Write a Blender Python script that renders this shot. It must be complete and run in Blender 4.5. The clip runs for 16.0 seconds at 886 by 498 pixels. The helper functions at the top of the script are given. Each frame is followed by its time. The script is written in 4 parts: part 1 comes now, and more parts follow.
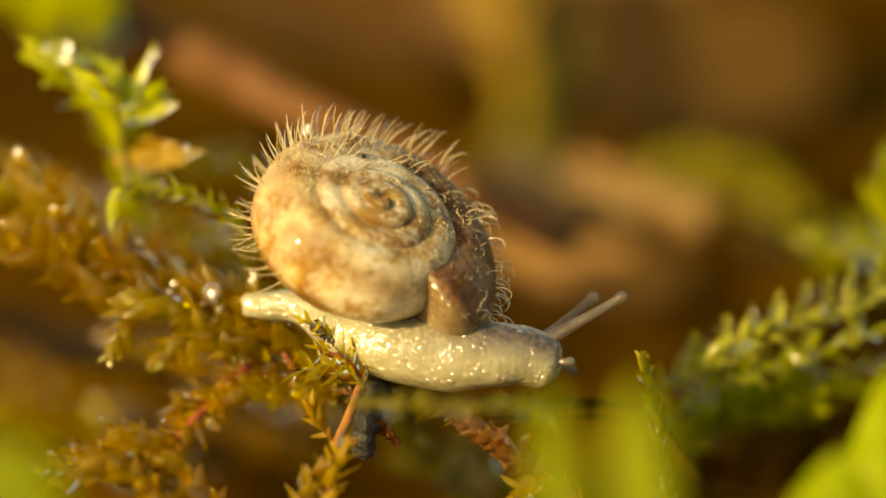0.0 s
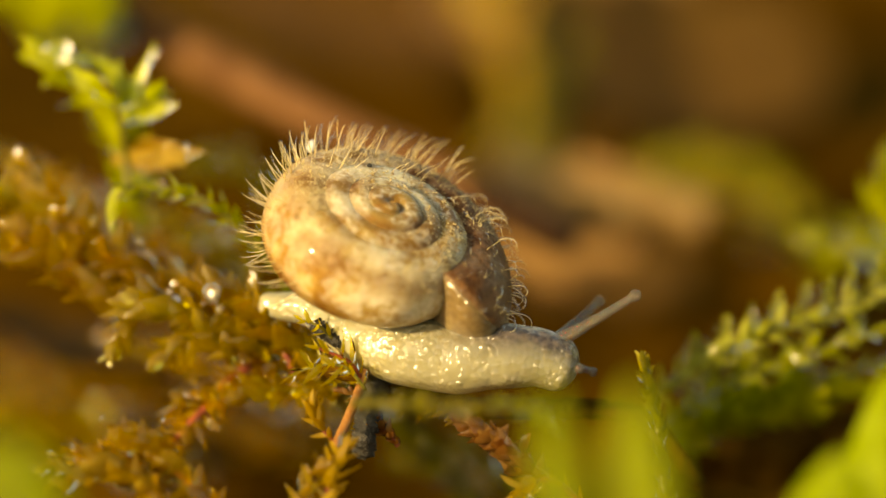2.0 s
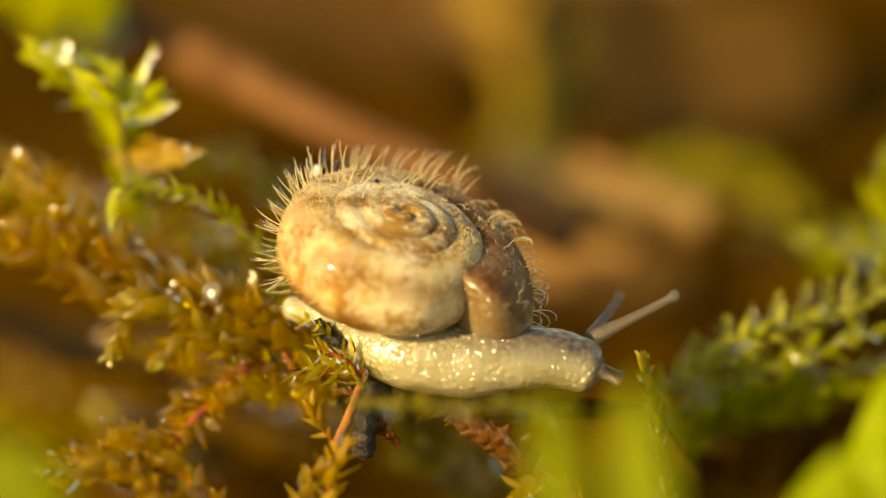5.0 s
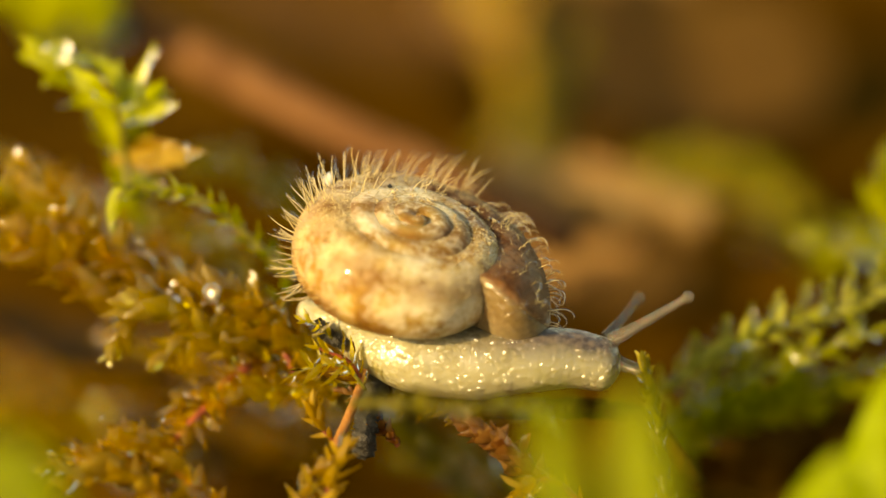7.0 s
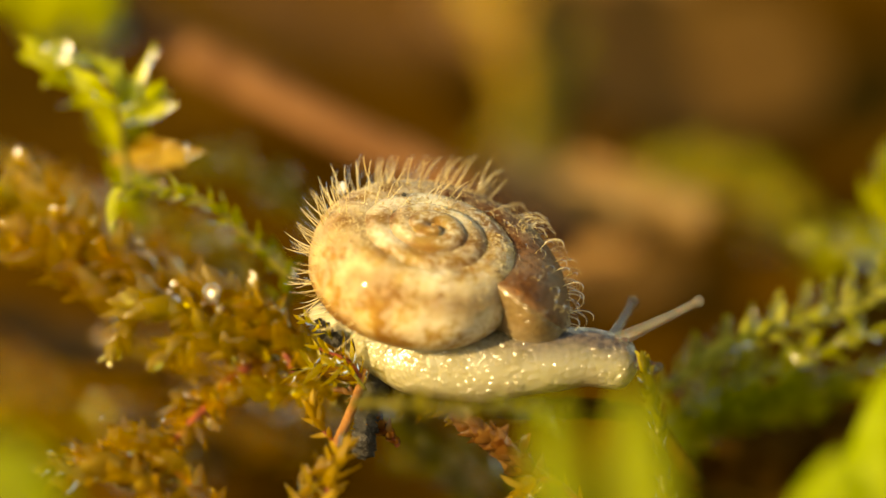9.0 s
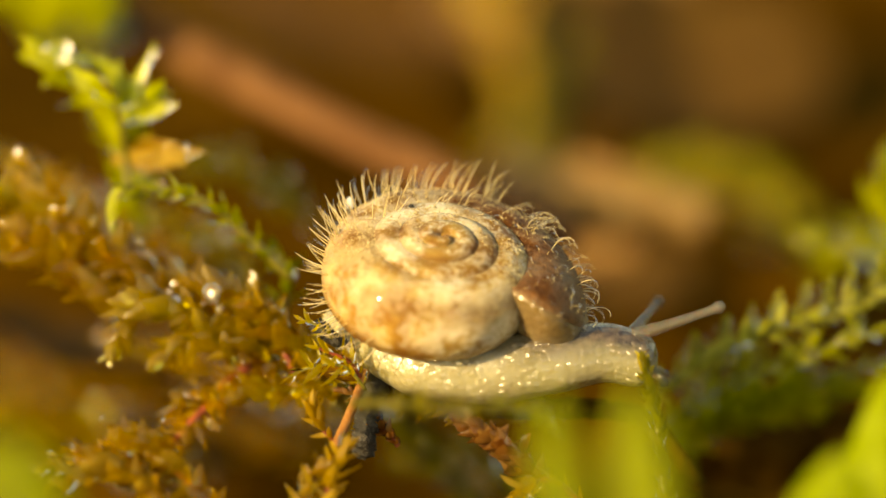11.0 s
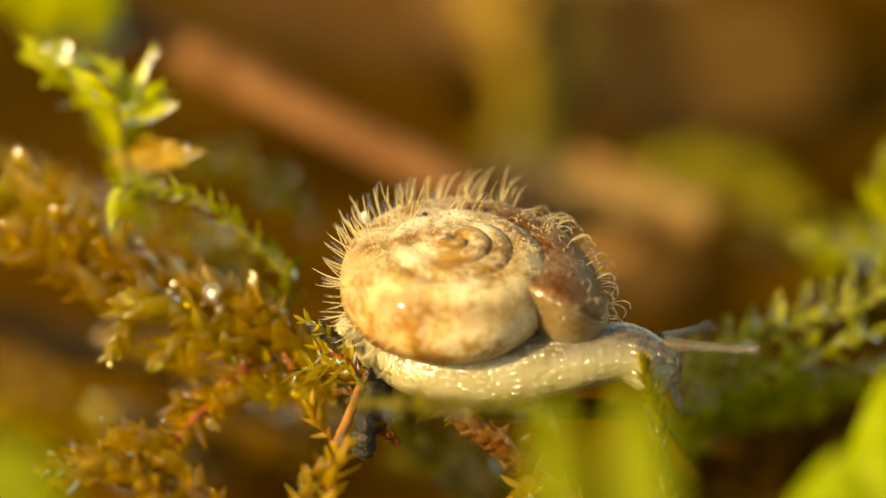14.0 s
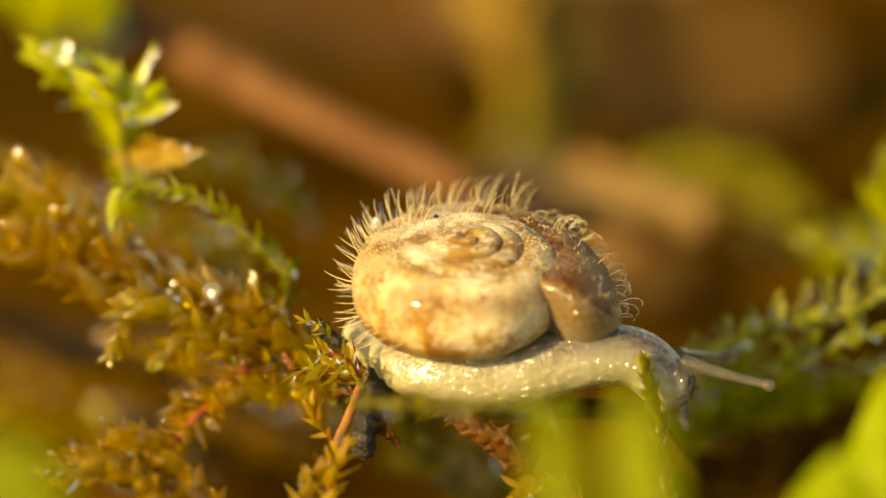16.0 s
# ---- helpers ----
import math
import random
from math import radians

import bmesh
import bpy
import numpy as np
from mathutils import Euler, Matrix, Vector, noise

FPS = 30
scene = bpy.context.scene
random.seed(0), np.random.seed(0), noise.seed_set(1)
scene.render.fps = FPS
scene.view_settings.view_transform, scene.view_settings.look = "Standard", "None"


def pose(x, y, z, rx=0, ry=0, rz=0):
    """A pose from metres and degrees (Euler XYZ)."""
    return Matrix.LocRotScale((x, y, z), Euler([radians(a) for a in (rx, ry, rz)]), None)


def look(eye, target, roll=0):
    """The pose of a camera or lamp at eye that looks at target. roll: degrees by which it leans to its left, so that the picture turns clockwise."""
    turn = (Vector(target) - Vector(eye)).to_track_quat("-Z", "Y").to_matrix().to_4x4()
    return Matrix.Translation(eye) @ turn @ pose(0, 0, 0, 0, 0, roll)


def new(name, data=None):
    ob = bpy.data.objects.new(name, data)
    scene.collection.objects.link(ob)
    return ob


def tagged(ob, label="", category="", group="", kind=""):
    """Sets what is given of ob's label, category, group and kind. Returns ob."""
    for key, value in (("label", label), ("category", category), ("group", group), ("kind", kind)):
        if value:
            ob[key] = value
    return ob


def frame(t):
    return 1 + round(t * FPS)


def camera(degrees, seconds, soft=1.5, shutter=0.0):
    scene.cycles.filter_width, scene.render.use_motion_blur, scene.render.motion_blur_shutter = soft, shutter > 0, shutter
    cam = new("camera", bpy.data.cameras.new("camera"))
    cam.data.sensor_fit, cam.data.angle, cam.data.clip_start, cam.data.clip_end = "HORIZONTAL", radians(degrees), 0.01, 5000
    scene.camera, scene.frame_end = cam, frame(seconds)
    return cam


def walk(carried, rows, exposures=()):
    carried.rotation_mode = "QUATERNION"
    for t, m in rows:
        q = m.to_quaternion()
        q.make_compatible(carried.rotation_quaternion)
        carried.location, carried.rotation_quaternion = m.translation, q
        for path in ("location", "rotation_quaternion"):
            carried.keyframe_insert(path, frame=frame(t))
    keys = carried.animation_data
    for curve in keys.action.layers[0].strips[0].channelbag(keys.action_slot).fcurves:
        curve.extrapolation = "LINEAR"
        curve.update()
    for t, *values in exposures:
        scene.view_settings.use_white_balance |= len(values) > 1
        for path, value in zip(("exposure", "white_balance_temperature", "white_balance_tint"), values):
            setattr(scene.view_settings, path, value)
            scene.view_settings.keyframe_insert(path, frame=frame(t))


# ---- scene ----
from collections import namedtuple

# The plane of focus lies square before the lens. Places are given in it by x (to the right) and y (down),
# in sixtieths of a millimetre from its upper left corner, and by the depth d behind it in millimetres.
DIST, DOWN = 0.1243, radians(20)
RIGHT = Vector((1, 0, 0))
AHEAD = Vector((0, math.cos(DOWN), -math.sin(DOWN)))
ABOVE = Vector((0, math.sin(DOWN), math.cos(DOWN)))
EYE = -AHEAD * DIST

cam = camera(12.0, 16.0, soft=1.5)
cam.data.dof.use_dof = True
cam.data.dof.focus_distance = DIST + 0.0008
cam.data.dof.aperture_fstop = 21.0
CAM = look(EYE, (0, 0, 0))
walk(cam, [(0.0, CAM), (16.0, CAM)], exposures=[(0.0, 0.62, 13600, 3), (9.0, 0.73, 13600, 3), (16.0, 0.76, 13600, 3)])

# ---- daylight ----
TO_SUN = Vector((-0.71, -0.57, 0.42)).normalized()
world = bpy.data.worlds.new("sky")
scene.world = world
world.use_nodes = True
sky = world.node_tree.nodes.new("ShaderNodeTexSky")
sky.sky_type, sky.sun_disc = "NISHITA", False
sky.sun_elevation = math.asin(TO_SUN.z)
sky.sun_rotation = math.atan2(TO_SUN.x, TO_SUN.y)
back = world.node_tree.nodes["Background"]
back.inputs["Strength"].default_value = 0.15
world.node_tree.links.new(sky.outputs[0], back.inputs["Color"])
sun_data = bpy.data.lights.new("sun", "SUN")
sun_data.energy, sun_data.angle, sun_data.color = 4.7, radians(0.6), (1.0, 0.87, 0.66)
sun = new("sun", sun_data)
sun.matrix_world = look(TO_SUN * 2, (0, 0, 0))


# ---- materials ----
def material(name):
    m = bpy.data.materials.new(name)
    m.use_nodes = True
    return m, m.node_tree.nodes, m.node_tree.links, m.node_tree.nodes["Principled BSDF"]


def ramp(nodes, stops):
    r = nodes.new("ShaderNodeValToRGB")
    while len(r.color_ramp.elements) < len(stops):
        r.color_ramp.elements.new(0.5)
    for e, (at, c) in zip(r.color_ramp.elements, stops):
        e.position, e.color = at, (*c, 1)
    return r


def noise_tex(nodes, links, scale, detail=4.0, source=None, kind="ShaderNodeTexNoise"):
    n = nodes.new(kind)
    n.inputs["Scale"].default_value = scale
    if "Detail" in n.inputs:
        n.inputs["Detail"].default_value = detail
    if source is None:
        source = nodes.new("ShaderNodeTexCoord").outputs["Object"]
    links.new(source, n.inputs["Vector"])
    return n


def mix_colour(nodes, links, fac, a, b, blend="MIX"):
    n = nodes.new("ShaderNodeMix")
    n.data_type, n.blend_type = "RGBA", blend
    for sock, v in ((n.inputs[0], fac), (n.inputs[6], a), (n.inputs[7], b)):
        if isinstance(v, (int, float)):
            sock.default_value = v
        elif isinstance(v, tuple):
            sock.default_value = (*v, 1)
        else:
            links.new(v, sock)
    return n.outputs[2]


def bump(nodes, links, height, distance, strength, into, normal=None):
    b = nodes.new("ShaderNodeBump")
    b.inputs["Strength"].default_value, b.inputs["Distance"].default_value = strength, distance
    links.new(height, b.inputs["Height"])
    if normal is not None:
        links.new(normal, b.inputs["Normal"])
    if into is not None:
        links.new(b.outputs[0], into)
    return b.outputs[0]


def glossed(nodes, links, shader, rough, ior, normal=None):
    """A wet film over a shader: mirror-like gloss by Fresnel."""
    g = nodes.new("ShaderNodeBsdfGlossy")
    g.inputs["Roughness"].default_value = rough
    f = nodes.new("ShaderNodeFresnel")
    f.inputs["IOR"].default_value = ior
    if normal is not None:
        links.new(normal, g.inputs["Normal"])
        links.new(normal, f.inputs["Normal"])
    s = nodes.new("ShaderNodeMixShader")
    links.new(f.outputs[0], s.inputs[0])
    links.new(shader, s.inputs[1])
    links.new(g.outputs[0], s.inputs[2])
    return s.outputs[0]


def leaf_material(name, dark, mid, light, through_colour, through_share, rough=0.3, clear=0.0, wet=0.35):
    """A thin wet leaf: gloss and colour on top, and light that shines through."""
    m, nodes, links, p = material(name)
    info = nodes.new("ShaderNodeObjectInfo")
    n = noise_tex(nodes, links, 1400, 5)
    island = nodes.new("ShaderNodeNewGeometry")
    add = nodes.new("ShaderNodeMath")
    add.operation = "ADD"
    links.new(info.outputs["Random"], add.inputs[0])
    links.new(island.outputs["Random Per Island"], add.inputs[1])
    mul = nodes.new("ShaderNodeMath")
    mul.operation = "MULTIPLY_ADD"
    links.new(add.outputs[0], mul.inputs[0])
    mul.inputs[1].default_value = 0.3
    links.new(n.outputs["Fac"], mul.inputs[2])
    sub = nodes.new("ShaderNodeMath")
    sub.operation = "SUBTRACT"
    links.new(mul.outputs[0], sub.inputs[0])
    sub.inputs[1].default_value = 0.3
    r = ramp(nodes, [(0.15, dark), (0.5, mid), (0.85, light)])
    links.new(sub.outputs[0], r.inputs[0])
    links.new(r.outputs[0], p.inputs["Base Color"])
    p.inputs["Roughness"].default_value = rough
    p.inputs["Specular IOR Level"].default_value = 0.12
    fine = noise_tex(nodes, links, 9000, 3)
    bump(nodes, links, fine.outputs["Fac"], 0.00004, 0.5, p.inputs["Normal"])
    t = nodes.new("ShaderNodeBsdfTranslucent")
    links.new(mix_colour(nodes, links, 1.0, r.outputs[0], through_colour, "MULTIPLY"), t.inputs["Color"])
    s = nodes.new("ShaderNodeMixShader")
    s.inputs[0].default_value = through_share
    links.new(p.outputs[0], s.inputs[1])
    links.new(t.outputs[0], s.inputs[2])
    c = nodes.new("ShaderNodeBsdfTransparent")
    c.inputs["Color"].default_value = (*through_colour, 1)
    f = nodes.new("ShaderNodeMixShader")
    f.inputs[0].default_value = clear
    links.new(s.outputs[0], f.inputs[1])
    links.new(c.outputs[0], f.inputs[2])
    out = f.outputs[0]
    if wet > 0:
        out = glossed(nodes, links, out, 0.14, 1.20 + 0.32 * wet)
    links.new(out, nodes["Material Output"].inputs["Surface"])
    return m


def rough_material(name, dark, mid, light, scale, rough, depth, spec=0.4):
    m, nodes, links, p = material(name)
    a = noise_tex(nodes, links, scale, 6)
    b = noise_tex(nodes, links, scale * 6, 4)
    r = ramp(nodes, [(0.3, dark), (0.5, mid), (0.72, light)])
    links.new(a.outputs["Fac"], r.inputs[0])
    grain = ramp(nodes, [(0.3, (0.6, 0.6, 0.6)), (0.7, (1, 1, 1))])
    links.new(b.outputs["Fac"], grain.inputs[0])
    links.new(mix_colour(nodes, links, 0.7, r.outputs[0], grain.outputs[0], "MULTIPLY"), p.inputs["Base Color"])
    p.inputs["Roughness"].default_value = rough
    p.inputs["Specular IOR Level"].default_value = spec
    bump(nodes, links, b.outputs["Fac"], depth, 0.8, p.inputs["Normal"])
    return m


def shell_material():
    """Horn-coloured shell with cream dried film, brown stains, shade painted on the back wall, and growth lines."""
    m, nodes, links, p = material("shell_horn")
    co = nodes.new("ShaderNodeTexCoord").outputs["Object"]
    big = noise_tex(nodes, links, 1000, 6, co)
    big.inputs["Distortion"].default_value = 0.6
    film = noise_tex(nodes, links, 820, 6, co)
    film.inputs["Roughness"].default_value = 0.6
    fine = noise_tex(nodes, links, 6500, 5, co)
    horn = ramp(nodes, [(0.28, (0.19, 0.085, 0.014)), (0.45, (0.34, 0.185, 0.045)), (0.60, (0.48, 0.315, 0.10)), (0.8, (0.62, 0.47, 0.20))])
    links.new(big.outputs["Fac"], horn.inputs[0])
    grit = noise_tex(nodes, links, 4200, 8, co)
    grit.inputs["Roughness"].default_value = 0.7
    both = nodes.new("ShaderNodeMath")
    both.operation = "MULTIPLY_ADD"
    links.new(grit.outputs["Fac"], both.inputs[0])
    both.inputs[1].default_value = 0.6
    links.new(film.outputs["Fac"], both.inputs[2])
    mask = ramp(nodes, [(0.47, (0, 0, 0)), (0.60, (0.95, 0.95, 0.95))])
    shift = nodes.new("ShaderNodeMath")
    shift.operation = "SUBTRACT"
    links.new(both.outputs[0], shift.inputs[0])
    shift.inputs[1].default_value = 0.235
    links.new(shift.outputs[0], mask.inputs[0])
    cream = ramp(nodes, [(0.3, (0.63, 0.55, 0.37)), (0.7, (0.91, 0.86, 0.71))])
    links.new(fine.outputs["Fac"], cream.inputs[0])
    att = nodes.new("ShaderNodeAttribute")
    att.attribute_name = "film"
    amount = nodes.new("ShaderNodeMath")
    amount.operation = "MULTIPLY"
    links.new(mask.outputs[0], amount.inputs[0])
    links.new(att.outputs["Fac"], amount.inputs[1])
    stain_shade = nodes.new("ShaderNodeAttribute")
    stain_shade.attribute_name = "stain_shade"
    # brown of stains and bare horn, deepened to stand for the back wall's shade
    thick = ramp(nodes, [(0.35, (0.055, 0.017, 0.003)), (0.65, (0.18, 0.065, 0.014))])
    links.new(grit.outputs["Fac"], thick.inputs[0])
    skin = mix_colour(nodes, links, stain_shade.outputs["Fac"], horn.outputs[0], thick.outputs[0])
    links.new(mix_colour(nodes, links, amount.outputs[0], skin, cream.outputs[0]), p.inputs["Base Color"])
    rough = ramp(nodes, [(0.0, (0.42, 0.42, 0.42)), (1.0, (0.68, 0.68, 0.68))])
    links.new(amount.outputs[0], rough.inputs[0])
    links.new(rough.outputs[0], p.inputs["Roughness"])
    p.inputs["Subsurface Weight"].default_value = 0.3
    p.inputs["Subsurface Scale"].default_value = 0.0003
    p.inputs["Subsurface Radius"].default_value = (1.0, 0.65, 0.35)
    clean = nodes.new("ShaderNodeMath")
    clean.operation = "MULTIPLY_ADD"
    links.new(stain_shade.outputs["Fac"], clean.inputs[0])
    clean.inputs[1].default_value, clean.inputs[2].default_value = -0.6, 0.6
    links.new(clean.outputs[0], p.inputs["Coat Weight"])
    p.inputs["Specular IOR Level"].default_value = 0.1
    p.inputs["Coat Roughness"].default_value = 0.1
    first = bump(nodes, links, grit.outputs["Fac"], 0.00008, 0.6, None)
    bump(nodes, links, amount.outputs[0], 0.00003, 0.5, p.inputs["Normal"], first)
    return m


def skin_material(name, light, pale, dusk, grey_brown, grain_height, depth, slime):
    """Wet, translucent snail skin, cream at the foot and grey-brown on the neck, with raised uneven grains under a film of slime."""
    m, nodes, links, p = material(name)
    rest = nodes.new("ShaderNodeAttribute")
    rest.attribute_name = "rest"
    co = rest.outputs["Vector"]
    att = nodes.new("ShaderNodeAttribute")
    att.attribute_name = "pigment"
    spots = noise_tex(nodes, links, 5200, 4, co)
    blotch = noise_tex(nodes, links, 900, 3, co)
    cream = ramp(nodes, [(0.3, light), (0.7, pale)])
    links.new(blotch.outputs["Fac"], cream.inputs[0])
    grey = ramp(nodes, [(0.35, dusk), (0.65, grey_brown)])
    links.new(spots.outputs["Fac"], grey.inputs[0])
    links.new(mix_colour(nodes, links, att.outputs["Fac"], cream.outputs[0], grey.outputs[0]), p.inputs["Base Color"])
    p.inputs["Roughness"].default_value = 0.55
    p.inputs["Specular IOR Level"].default_value = 0.1
    p.inputs["Subsurface Weight"].default_value = 0.5
    p.inputs["Subsurface Scale"].default_value = depth
    p.inputs["Subsurface Radius"].default_value = (1.0, 0.8, 0.4)
    # grains of two sizes, shifted about so that they don't stand in rows
    warp = noise_tex(nodes, links, 2600, 2, co)
    off = nodes.new("ShaderNodeVectorMath")
    off.operation = "MULTIPLY_ADD"
    links.new(warp.outputs["Color"], off.inputs[0])
    off.inputs[1].default_value = (0.00022, 0.00022, 0.00022)
    links.new(co, off.inputs[2])
    grains = noise_tex(nodes, links, 4300, 0, off.outputs[0], "ShaderNodeTexVoronoi")
    fine = noise_tex(nodes, links, 11000, 1, co)
    square = nodes.new("ShaderNodeMath")
    square.operation = "MULTIPLY"
    links.new(grains.outputs["Distance"], square.inputs[0])
    links.new(grains.outputs["Distance"], square.inputs[1])
    dome = nodes.new("ShaderNodeMath")
    dome.operation, dome.use_clamp = "MULTIPLY_ADD", True
    links.new(square.outputs[0], dome.inputs[0])
    dome.inputs[1].default_value, dome.inputs[2].default_value = -2.6, 1.0
    tall = nodes.new("ShaderNodeMath")
    tall.operation = "MULTIPLY_ADD"
    links.new(grains.outputs["Color"], tall.inputs[0])
    tall.inputs[1].default_value, tall.inputs[2].default_value = 0.9, 0.1
    some = nodes.new("ShaderNodeMath")
    some.operation = "MULTIPLY"
    links.new(dome.outputs[0], some.inputs[0])
    links.new(tall.outputs[0], some.inputs[1])
    where = ramp(nodes, [(0.40, (0.22, 0.22, 0.22)), (0.58, (1, 1, 1))])
    links.new(noise_tex(nodes, links, 620, 2, co).outputs["Fac"], where.inputs[0])
    patchy = nodes.new("ShaderNodeMath")
    patchy.operation = "MULTIPLY"
    links.new(some.outputs[0], patchy.inputs[0])
    links.new(where.outputs[0], patchy.inputs[1])
    height = nodes.new("ShaderNodeMath")
    height.operation = "MULTIPLY_ADD"
    links.new(fine.outputs["Fac"], height.inputs[0])
    height.inputs[1].default_value = 0.14
    links.new(patchy.outputs[0], height.inputs[2])
    bump(nodes, links, height.outputs[0], grain_height, 1.0, p.inputs["Coat Normal"])
    bump(nodes, links, height.outputs[0], grain_height, 0.12, p.inputs["Normal"])
    p.inputs["Coat Weight"].default_value = slime
    p.inputs["Coat Roughness"].default_value = 0.2
    p.inputs["Coat IOR"].default_value = 1.85
    return m


def clear_skin_material():
    """Glassy grey feeler skin."""
    m, nodes, links, p = material("feeler_skin")
    n = noise_tex(nodes, links, 2600, 2)
    r = ramp(nodes, [(0.3, (0.105, 0.088, 0.07)), (0.7, (0.155, 0.128, 0.10))])
    links.new(n.outputs["Fac"], r.inputs[0])
    links.new(r.outputs[0], p.inputs["Base Color"])
    p.inputs["Roughness"].default_value = 0.25
    p.inputs["Subsurface Weight"].default_value = 0.5
    p.inputs["Subsurface Scale"].default_value = 0.0003
    p.inputs["Coat Weight"].default_value = 0.6
    p.inputs["Coat Roughness"].default_value = 0.1
    bump(nodes, links, n.outputs["Fac"], 0.00001, 0.4, p.inputs["Normal"])
    t = nodes.new("ShaderNodeBsdfTransparent")
    s = nodes.new("ShaderNodeMixShader")
    s.inputs[0].default_value = 0.55
    links.new(p.outputs[0], s.inputs[1])
    links.new(t.outputs[0], s.inputs[2])
    links.new(s.outputs[0], nodes["Material Output"].inputs["Surface"])
    return m


def water_material():
    m, nodes, links, p = material("clear_water")
    p.inputs["Base Color"].default_value = (1, 1, 1, 1)
    p.inputs["Roughness"].default_value = 0.18
    p.inputs["Transmission Weight"].default_value = 1.0
    p.inputs["IOR"].default_value = 1.33
    return m


SHELL, FEELER, WATER = shell_material(), clear_skin_material(), water_material()
SKIN = skin_material("snail_skin", (0.275, 0.245, 0.138), (0.335, 0.305, 0.188), (0.055, 0.038, 0.027), (0.15, 0.108, 0.075), 0.0002, 0.0003, 1.0)
MANTLE = skin_material("snail_mantle", (0.25, 0.185, 0.09), (0.31, 0.235, 0.125), (0.15, 0.095, 0.04), (0.21, 0.14, 0.065), 0.00009, 0.0007, 0.8)
HAIR = leaf_material("shell_hair", (0.72, 0.55, 0.24), (0.86, 0.71, 0.36), (0.94, 0.83, 0.52), (1.0, 0.9, 0.6), 0.4, 0.35, 0.0, 0.8)
GOLD = leaf_material("moss_gold", (0.15, 0.066, 0.002), (0.49, 0.295, 0.014), (0.76, 0.59, 0.13), (1.0, 0.86, 0.22), 0.68, 0.2, 0.42, 1.25)
HONEY = leaf_material("moss_honey", (0.16, 0.095, 0.002), (0.48, 0.315, 0.012), (0.74, 0.60, 0.14), (1.0, 0.92, 0.22), 0.66, 0.2, 0.45, 1.25)
FRESH = leaf_material("moss_fresh", (0.36, 0.38, 0.010), (0.56, 0.58, 0.03), (0.72, 0.74, 0.14), (1.0, 1.0, 0.35), 0.5, 0.3, 0.05, 0.9)
PALE_MOSS = leaf_material("moss_pale", (0.20, 0.22, 0.014), (0.44, 0.46, 0.05), (0.76, 0.72, 0.22), (1.0, 1.0, 0.4), 0.5, 0.35, 0.1, 0.4)
OLIVE = leaf_material("moss_olive", (0.07, 0.065, 0.003), (0.15, 0.13, 0.006), (0.27, 0.22, 0.025), (1.0, 0.95, 0.3), 0.5, 0.3, 0.12, 0.25)
GREEN = leaf_material("moss_green", (0.17, 0.18, 0.005), (0.33, 0.35, 0.012), (0.50, 0.52, 0.07), (1.0, 1.0, 0.3), 0.5, 0.28, 0.12, 0.4)
LIME = leaf_material("moss_lime", (0.09, 0.12, 0.006), (0.18, 0.22, 0.012), (0.32, 0.36, 0.035), (1.0, 1.0, 0.35), 0.5, 0.65, 0.05, 0.0)
BRIGHT = leaf_material("leaf_bright", (0.17, 0.24, 0.010), (0.28, 0.36, 0.022), (0.42, 0.50, 0.07), (1.0, 1.0, 0.3), 0.5, 0.65, 0.05, 0.0)
RUSSET = leaf_material("moss_russet", (0.18, 0.06, 0.015), (0.36, 0.17, 0.045), (0.54, 0.35, 0.11), (1.0, 0.65, 0.35), 0.6, 0.25, 0.2, 0.9)
STRAW = leaf_material("moss_straw", (0.32, 0.19, 0.014), (0.50, 0.32, 0.03), (0.60, 0.46, 0.11), (1.0, 0.8, 0.3), 0.55, 0.35, 0.15, 0.35)
DULL_MOSS = leaf_material("moss_dull", (0.13, 0.115, 0.008), (0.24, 0.21, 0.02), (0.37, 0.32, 0.045), (1.0, 0.95, 0.3), 0.5, 0.6, 0.1, 0.0)
SHADE_MOSS = leaf_material("moss_shaded", (0.15, 0.16, 0.007), (0.29, 0.30, 0.016), (0.46, 0.46, 0.045), (1.0, 1.0, 0.3), 0.5, 0.6, 0.1, 0.0)
STEM_RED = rough_material("stem_red", (0.10, 0.015, 0.006), (0.22, 0.035, 0.012), (0.34, 0.08, 0.02), 3000, 0.4, 0.00003)
STEM_GREEN = rough_material("stem_green", (0.06, 0.06, 0.006), (0.14, 0.12, 0.012), (0.22, 0.19, 0.03), 3000, 0.4, 0.00003)
BARK = rough_material("twig_bark", (0.075, 0.031, 0.011), (0.15, 0.064, 0.024), (0.23, 0.11, 0.045), 500, 0.7, 0.0001, 0.15)
PALE_STEM = rough_material("pale_stem", (0.16, 0.09, 0.03), (0.27, 0.16, 0.06), (0.37, 0.235, 0.10), 900, 0.7, 0.0001, 0.15)
CHAR = rough_material("black_wood", (0.008, 0.007, 0.006), (0.03, 0.026, 0.022), (0.09, 0.08, 0.07), 2600, 0.5, 0.00012)
NEEDLE = rough_material("brown_needle", (0.16, 0.055, 0.012), (0.30, 0.12, 0.028), (0.42, 0.20, 0.065), 1500, 0.4, 0.00004)
YELLOW = leaf_material("moss_tip", (0.42, 0.30, 0.010), (0.62, 0.48, 0.025), (0.78, 0.66, 0.14), (1.0, 0.95, 0.35), 0.65, 0.25, 0.3, 0.9)
GRIT = rough_material("white_grit", (0.7, 0.7, 0.68), (0.8, 0.8, 0.78), (0.88, 0.88, 0.86), 6000, 0.25, 0.00002, 0.6)
EARTH = rough_material("dry_earth", (0.25, 0.15, 0.06), (0.55, 0.42, 0.21), (0.82, 0.70, 0.44), 2500, 0.8, 0.00003)
